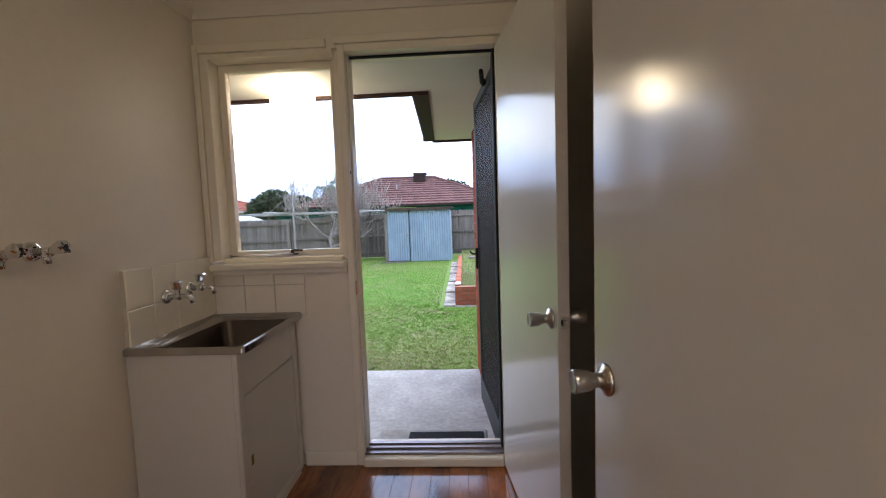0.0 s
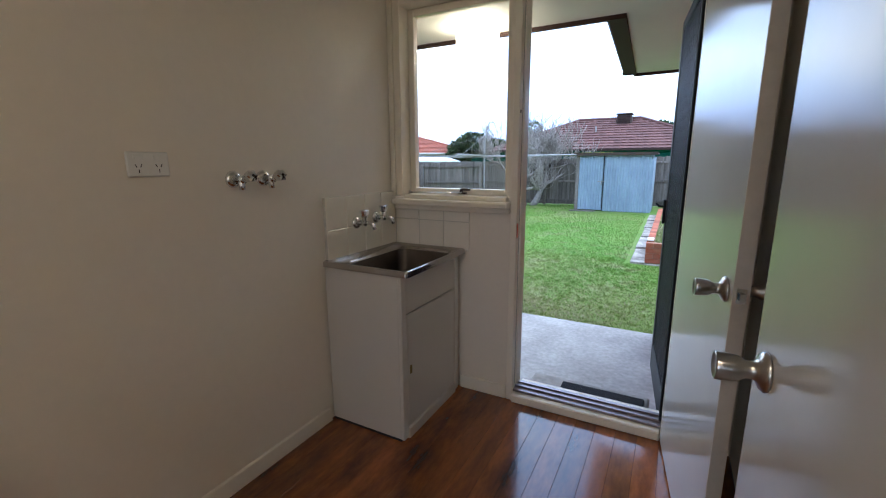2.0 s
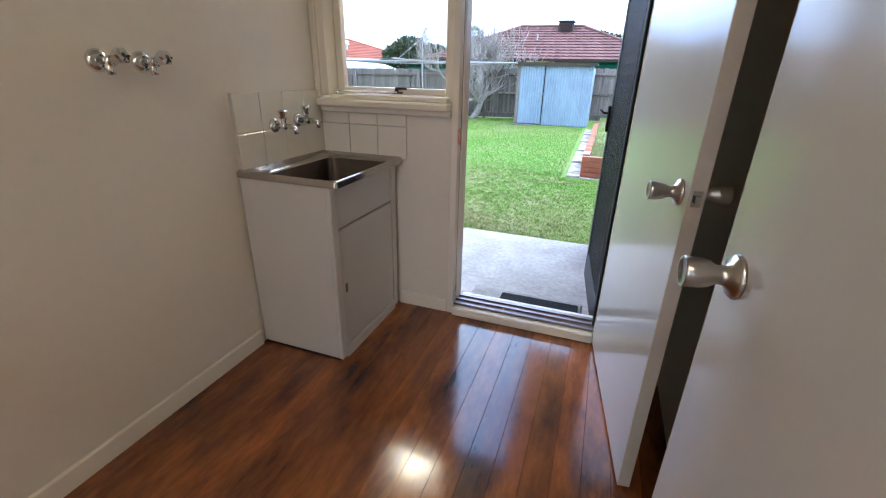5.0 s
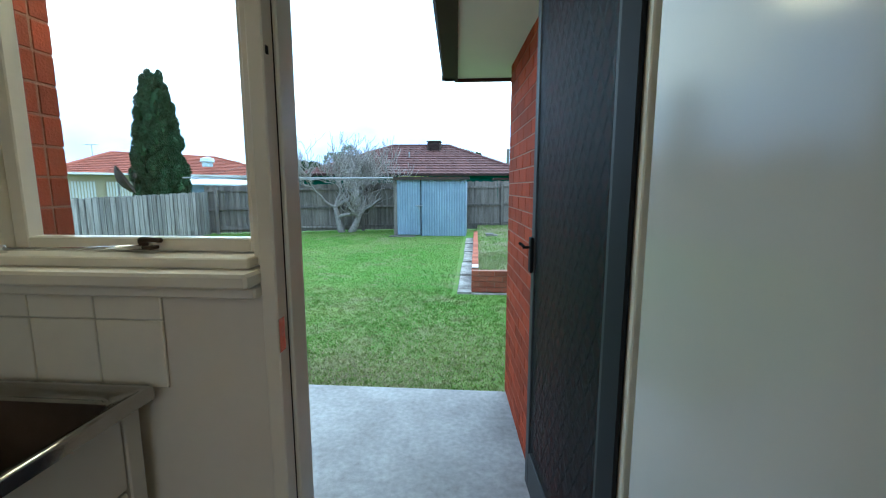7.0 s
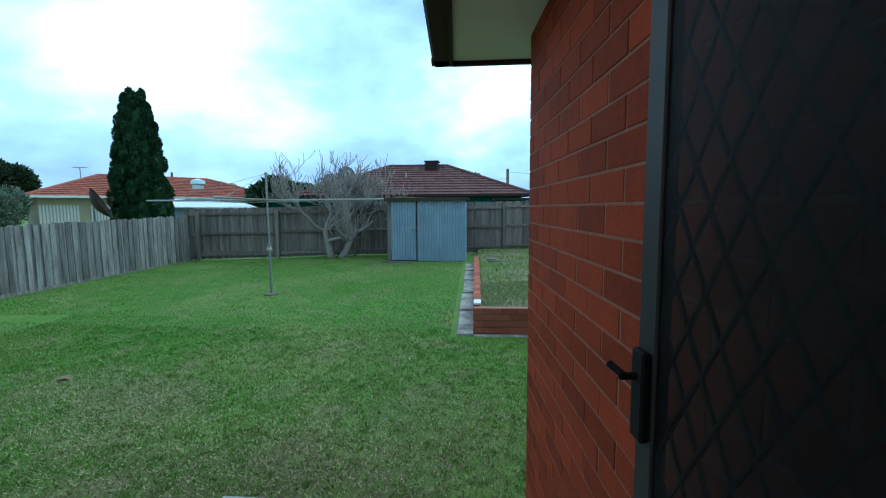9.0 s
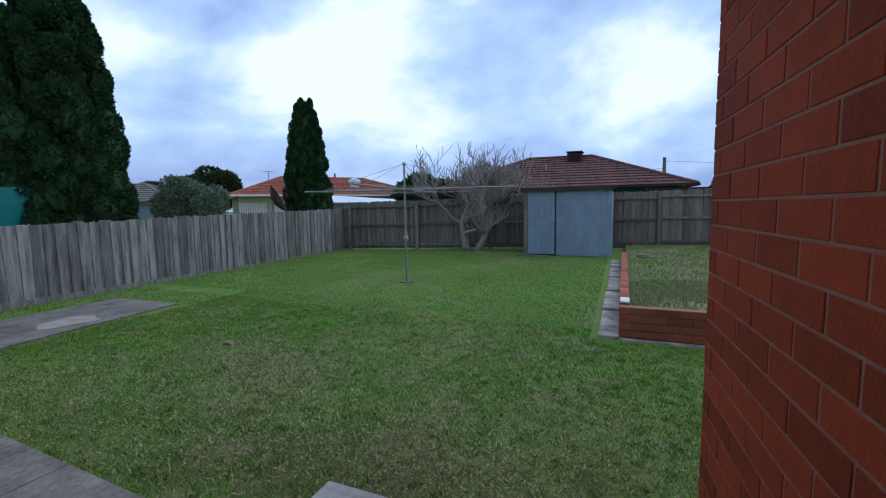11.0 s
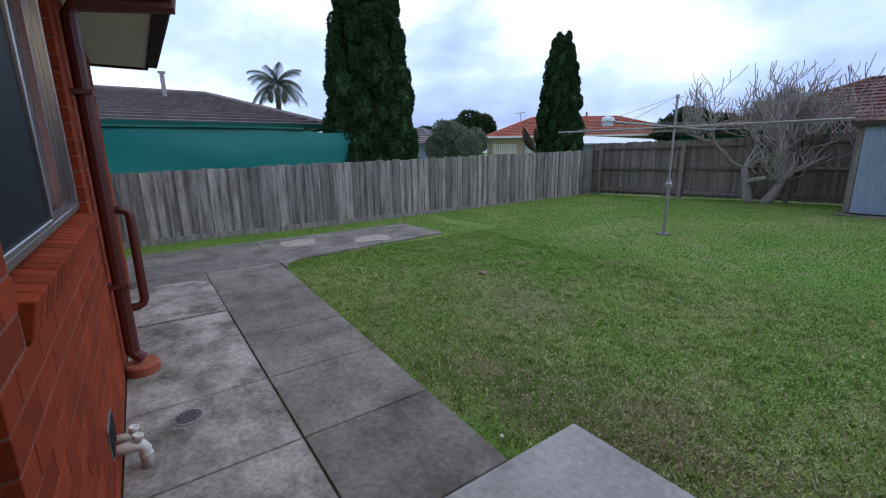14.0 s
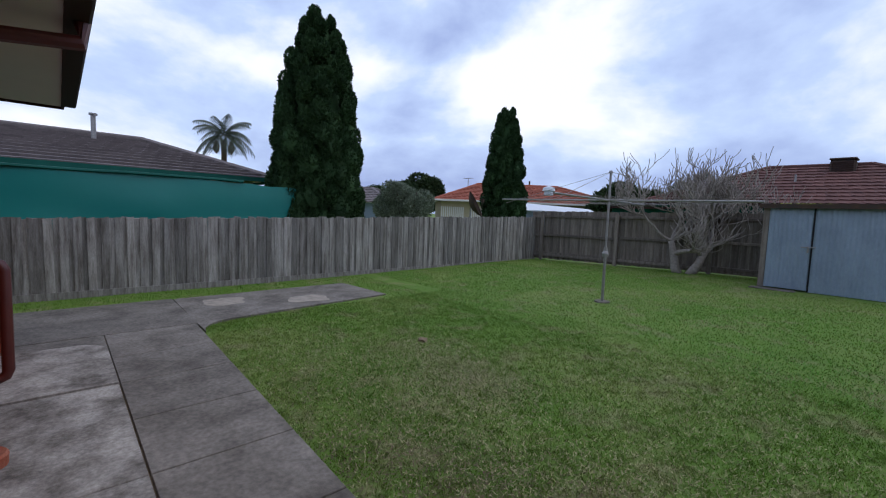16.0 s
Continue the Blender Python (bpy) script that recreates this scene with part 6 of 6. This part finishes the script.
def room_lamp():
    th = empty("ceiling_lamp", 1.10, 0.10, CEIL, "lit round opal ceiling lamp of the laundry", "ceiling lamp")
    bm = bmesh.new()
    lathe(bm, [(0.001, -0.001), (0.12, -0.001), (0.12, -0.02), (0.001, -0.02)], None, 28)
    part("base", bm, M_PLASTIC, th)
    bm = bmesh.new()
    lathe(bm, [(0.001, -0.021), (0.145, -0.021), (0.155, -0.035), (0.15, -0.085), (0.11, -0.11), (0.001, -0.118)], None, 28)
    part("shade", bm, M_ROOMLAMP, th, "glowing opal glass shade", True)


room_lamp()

# ---- laundry tub ----


def laundry_tub():
    x0, x1, y0, y1, zt = WX0 + 0.002, 0.200, 2.090, 2.645, 0.788
    th = empty("laundry_tub", (x0 + x1) / 2, (y0 + y1) / 2, 0.0, "stainless steel laundry tub on a white steel cabinet", "laundry tub")
    inv = th.matrix_world.inverted()

    def put(name, bm, material, label="", smooth=False):
        bm.transform(inv)
        return part(name, bm, material, th, label, smooth)

    # rim with rolled edge and bowl
    bm = bmesh.new()
    ix0, ix1, iy0, iy1 = x0 + 0.085, x1 - 0.035, y0 + 0.05, y1 - 0.045

    def ring(a, b, c, d, z, r, k=4):
        pts = []
        for cx, cy, s in ((b - r, d - r, 0), (a + r, d - r, 1), (a + r, c + r, 2), (b - r, c + r, 3)):
            for i in range(k + 1):
                t_ = math.pi / 2 * (s + i / k)
                pts.append(bm.verts.new((cx + r * math.cos(t_), cy + r * math.sin(t_), z)))
        return pts

    rings = [ring(x0, x1, y0, y1, zt - 0.026, 0.012), ring(x0, x1, y0, y1, zt - 0.006, 0.012), ring(x0 + 0.005, x1 - 0.005, y0 + 0.005, y1 - 0.005, zt, 0.012),
             ring(x0 + 0.016, x1 - 0.016, y0 + 0.016, y1 - 0.016, zt - 0.002, 0.014), ring(x0 + 0.022, x1 - 0.022, y0 + 0.022, y1 - 0.022, zt - 0.007, 0.016),
             ring(ix0, ix1, iy0, iy1, zt - 0.010, 0.045), ring(ix0 + 0.006, ix1 - 0.006, iy0 + 0.006, iy1 - 0.006, zt - 0.022, 0.045),
             ring(ix0 + 0.03, ix1 - 0.03, iy0 + 0.03, iy1 - 0.03, zt - 0.27, 0.05), ring(ix0 + 0.06, ix1 - 0.06, iy0 + 0.06, iy1 - 0.06, zt - 0.285, 0.04)]
    for a, b in zip(rings, rings[1:]):
        for i in range(len(a)):
            j = (i + 1) % len(a)
            # the inner rings take the darkened steel
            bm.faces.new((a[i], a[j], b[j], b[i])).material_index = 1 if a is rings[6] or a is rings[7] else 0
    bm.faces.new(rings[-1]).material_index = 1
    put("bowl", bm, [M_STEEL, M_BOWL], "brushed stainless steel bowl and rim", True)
    bm = bmesh.new()
    lathe(bm, [(0.001, 0), (0.04, 0), (0.04, 0.004), (0.03, 0.003), (0.001, 0.001)], Matrix.Translation(((ix0 + ix1) / 2, (iy0 + iy1) / 2, zt - 0.2845)), 16)
    put("plug_hole", bm, M_CHROME)
    # cabinet body: sides, front frame, drawer panel, door
    cx1 = 0.158
    put("side_panel", boxes((x0 + 0.004, cx1 - 0.012, y0 + 0.012, y0 + 0.024, 0.012, zt - 0.027), bevel=0.002), M_CAB)
    put("side_panel", boxes((x0 + 0.004, cx1 - 0.012, y1 - 0.024, y1 - 0.012, 0.012, zt - 0.027), bevel=0.002), M_CAB)
    put("back_panel", boxes((x0 + 0.004, x0 + 0.016, y0 + 0.0245, y1 - 0.0245, 0.012, zt - 0.03)), M_CAB)
    put("bottom_panel", boxes((x0 + 0.0165, cx1 - 0.012, y0 + 0.0245, y1 - 0.0245, 0.012, 0.03)), M_CAB)
    put("front_frame", boxes((cx1 - 0.0115, cx1 + 0.006, y0 + 0.010, y0 + 0.05, 0.01, zt - 0.027), (cx1 - 0.0115, cx1 + 0.006, y1 - 0.05, y1 - 0.010, 0.01, zt - 0.027), (cx1 - 0.0115, cx1 + 0.010, y0 + 0.05, y1 - 0.05, 0.0, 0.05), bevel=0.003), M_CAB)
    put("top_panel", boxes((cx1 - 0.011, cx1 + 0.002, y0 + 0.052, y1 - 0.052, 0.586, zt - 0.028), bevel=0.003), M_CAB)
    put("cabinet_door", boxes((cx1 - 0.011, cx1 + 0.003, y0 + 0.052, y1 - 0.054, 0.053, 0.580), bevel=0.004), M_CAB)
    put("chip", boxes((cx1 + 0.0032, cx1 + 0.0040, 2.160, 2.178, 0.305, 0.345)), M_RUST, "chipped rusty paint spot")
    # black strip under the side panel, stands in for the shadow in the gap
    put("base_gap_shade", boxes((x0 + 0.01, cx1 - 0.012, y0 + 0.014, y0 + 0.03, 0.0, 0.0115)), M_DARK)


laundry_tub()


def splashback():
    th = empty("wall_tiles", WX0, 2.38, 0.8, "cream glazed wall tiles round the laundry tub", "tiles", kind="structure")
    inv = th.matrix_world.inverted()
    bm = boxes((WX0 + 0.0005, WX0 + 0.013, 2.118, 2.664, 0.77, 1.068), (WX0 + 0.013, 0.209, WY1 - 0.006, WY1 - 0.0005, 0.77, 0.974))
    bm.transform(inv)
    part("grout", bm, M_GROUT, th)
    bm = bmesh.new()
    box(bm, 0, 0.008, -0.0667, 0.0667, 0, 0.146, 0.0015)
    me = mesh_of("tile", bm, M_TILE)
    for i in range(4):
        for k in range(2):
            ob = new("tile", me)
            ob.parent = th
            ob.matrix_basis = inv @ Matrix.Translation((WX0 + 0.010, 2.119 + 0.136 * (i + 0.5), 0.773 + 0.149 * k))
    bm = bmesh.new()
    box(bm, -0.073, 0.073, -0.008, 0, 0, 0.146, 0.0015)
    me2 = mesh_of("tile", bm, M_TILE)
    bm = bmesh.new()
    box(bm, -0.073, 0.073, -0.008, 0, 0, 0.05, 0.0015)
    me3 = mesh_of("tile", bm, M_TILE)
    for i in range(3):
        for me_, z in ((me2, 0.773), (me3, 0.922)):
            ob = new("tile", me_)
            ob.parent = th
            ob.matrix_basis = inv @ Matrix.Translation((WX0 + 0.019 + 0.15 * (i + 0.5), WY1 - 0.003, z))


splashback()


def tap(name, m, label, spout=True, group=""):
    """A wall tap: flange, body, ribbed handle and spout; m's x points off the wall."""
    th = new(name)
    th.matrix_world = m
    tagged(th, label, "tap", group)
    out = Matrix.Rotation(radians(90), 4, "Y")
    bm = bmesh.new()
    lathe(bm, [(0.001, 0), (0.030, 0), (0.030, 0.006), (0.022, 0.014), (0.012, 0.016), (0.001, 0.016)], out, 20)
    part("flange", bm, M_CHROME, th, "", True)
    bm = bmesh.new()
    lathe(bm, [(0.001, 0.014), (0.012, 0.014), (0.013, 0.05), (0.015, 0.06), (0.001, 0.062)], out, 16)
    part("body", bm, M_CHROME, th, "", True)
    bm = bmesh.new()
    up = Matrix.Translation((0.052, 0, 0.010)) if spout else Matrix.Translation((0.055, 0, 0.0)) @ Matrix.Rotation(radians(75), 4, "Y")
    rings = []
    for r, h in ((0.010, 0.0), (0.011, 0.018), (0.017, 0.024), (0.023, 0.050), (0.018, 0.055), (0.006, 0.056)):
        rings.append([bm.verts.new(up @ Vector((r * (1.0 if k % 2 else (0.80 if r > 0.015 else 1)) * math.cos(2 * math.pi * k / 12), r * (1.0 if k % 2 else (0.80 if r > 0.015 else 1)) * math.sin(2 * math.pi * k / 12), h))) for k in range(12)])
    for a, b in zip(rings, rings[1:]):
        for k in range(12):
            bm.faces.new((a[k], a[(k + 1) % 12], b[(k + 1) % 12], b[k]))
    bm.faces.new(rings[-1])
    part("handle", bm, M_CHROME, th, "fluted chrome tap handle")
    bm = bmesh.new()
    if spout:
        tube(bm, [(0.05, 0, 0), (0.085, 0, 0.002), (0.105, 0, -0.006), (0.112, 0, -0.028)], [0.011, 0.010, 0.010, 0.0105], 10)
    else:
        tube(bm, [(0.04, 0, 0.0), (0.045, 0, -0.018), (0.047, 0, -0.036)], [0.010, 0.011, 0.010], 10)
    part("spout", bm, M_CHROME, th, "", True)


tap("tub_tap", pose(WX0 + 0.018, 2.32, 0.935, 0, 0, 0), "chrome wall tap over the laundry tub", True, "tub taps")
tap("tub_tap", pose(WX0 + 0.018, 2.475, 0.945, 0, 0, 0), "chrome wall tap over the laundry tub", True, "tub taps")
tap("washer_tap", pose(WX0 + 0.001, 1.690, 1.165), "chrome washing machine tap on the cream wall", False, "washer taps")
tap("washer_tap", pose(WX0 + 0.001, 1.815, 1.165), "chrome washing machine tap on the cream wall", False, "washer taps")


def outlet():
    th = empty("power_outlet", WX0, 1.417, 1.218, "white double power outlet on the cream wall", "power outlet")
    part("plate", boxes((0.0005, 0.009, -0.058, 0.058, -0.036, 0.036), bevel=0.003), M_PLASTIC, th)
    for y in (-0.028, 0.028):
        part("switch", boxes((0.0091, 0.013, y - 0.013, y + 0.013, 0.012, 0.026), bevel=0.001), M_PLASTIC, th)
        for dy, dz, a in ((-0.007, -0.004, 25), (0.007, -0.004, -25), (0, -0.019, 0)):
            bm = bmesh.new()
            box(bm, 0.0091, 0.0096, -0.0012, 0.0012, -0.005, 0.005, m=Matrix.Translation((0, y + dy, dz)) @ Matrix.Rotation(radians(a), 4, "X"))
            part("slot", bm, M_DARK, th)


outlet()


def folding_airer():
    """Folded white tubular airer leaning near the wall; only its end shows."""
    th = empty("clothes_airer", -0.145, 0.905, 0.0, "folded white tubular clothes airer leaning on the wall", "clothes airer")
    for dy in (-0.035, 0.015):
        bm = bmesh.new()
        tube(bm, [(0.20, dy, 0.005), (0.06, dy, 0.50), (0.045, dy, 0.57), (0.02, dy, 0.60), (-0.02, dy, 0.605)], 0.011, 10)
        part("leg", bm, M_PLASTIC, th, "", True)
    part("hinge_plate", boxes((0.035, 0.06, -0.05, 0.03, 0.47, 0.60), bevel=0.008), M_PLASTIC, th)
    part("clip", boxes((0.03, 0.055, -0.075, -0.05, 0.40, 0.46), bevel=0.006), M_GROUT, th, "grey plastic clip")
    for z in (0.2, 0.35):
        bm = bmesh.new()
        tube(bm, [(0.10, -0.45, z), (0.10, 0.0, z)], 0.006, 8)
        part("rail", bm, M_PLASTIC, th)
    bm = bmesh.new()
    tube(bm, [(0.20, -0.45, 0.005), (0.06, -0.45, 0.50), (0.0, -0.45, 0.6)], 0.011, 10)
    part("leg", bm, M_PLASTIC, th, "", True)


folding_airer()

# ---- bricks of the walls ----
brick_face(wing, (-WLEN, 0, 0), 0.0, WLEN, BRICK_Z, SOFF, near=(0.5, 2.3))
brick_face(rear, (-5.4, FACE, 0), 0.0, 5.4 + PIER, BRICK_Z, SOFF, holes=((2.94, 4.78, 0.62, 1.94), (0.65, 1.60, 0.90, 1.94)), near=(2.9, 5.04))
brick_face(rear, (PIER, FACE - 0.06, 0), radians(-90), 0.21, BRICK_Z, SOFF)
brick_sill(-2.46, -0.62, 0.74)
brick_sill(-4.75, -3.80, 0.98)
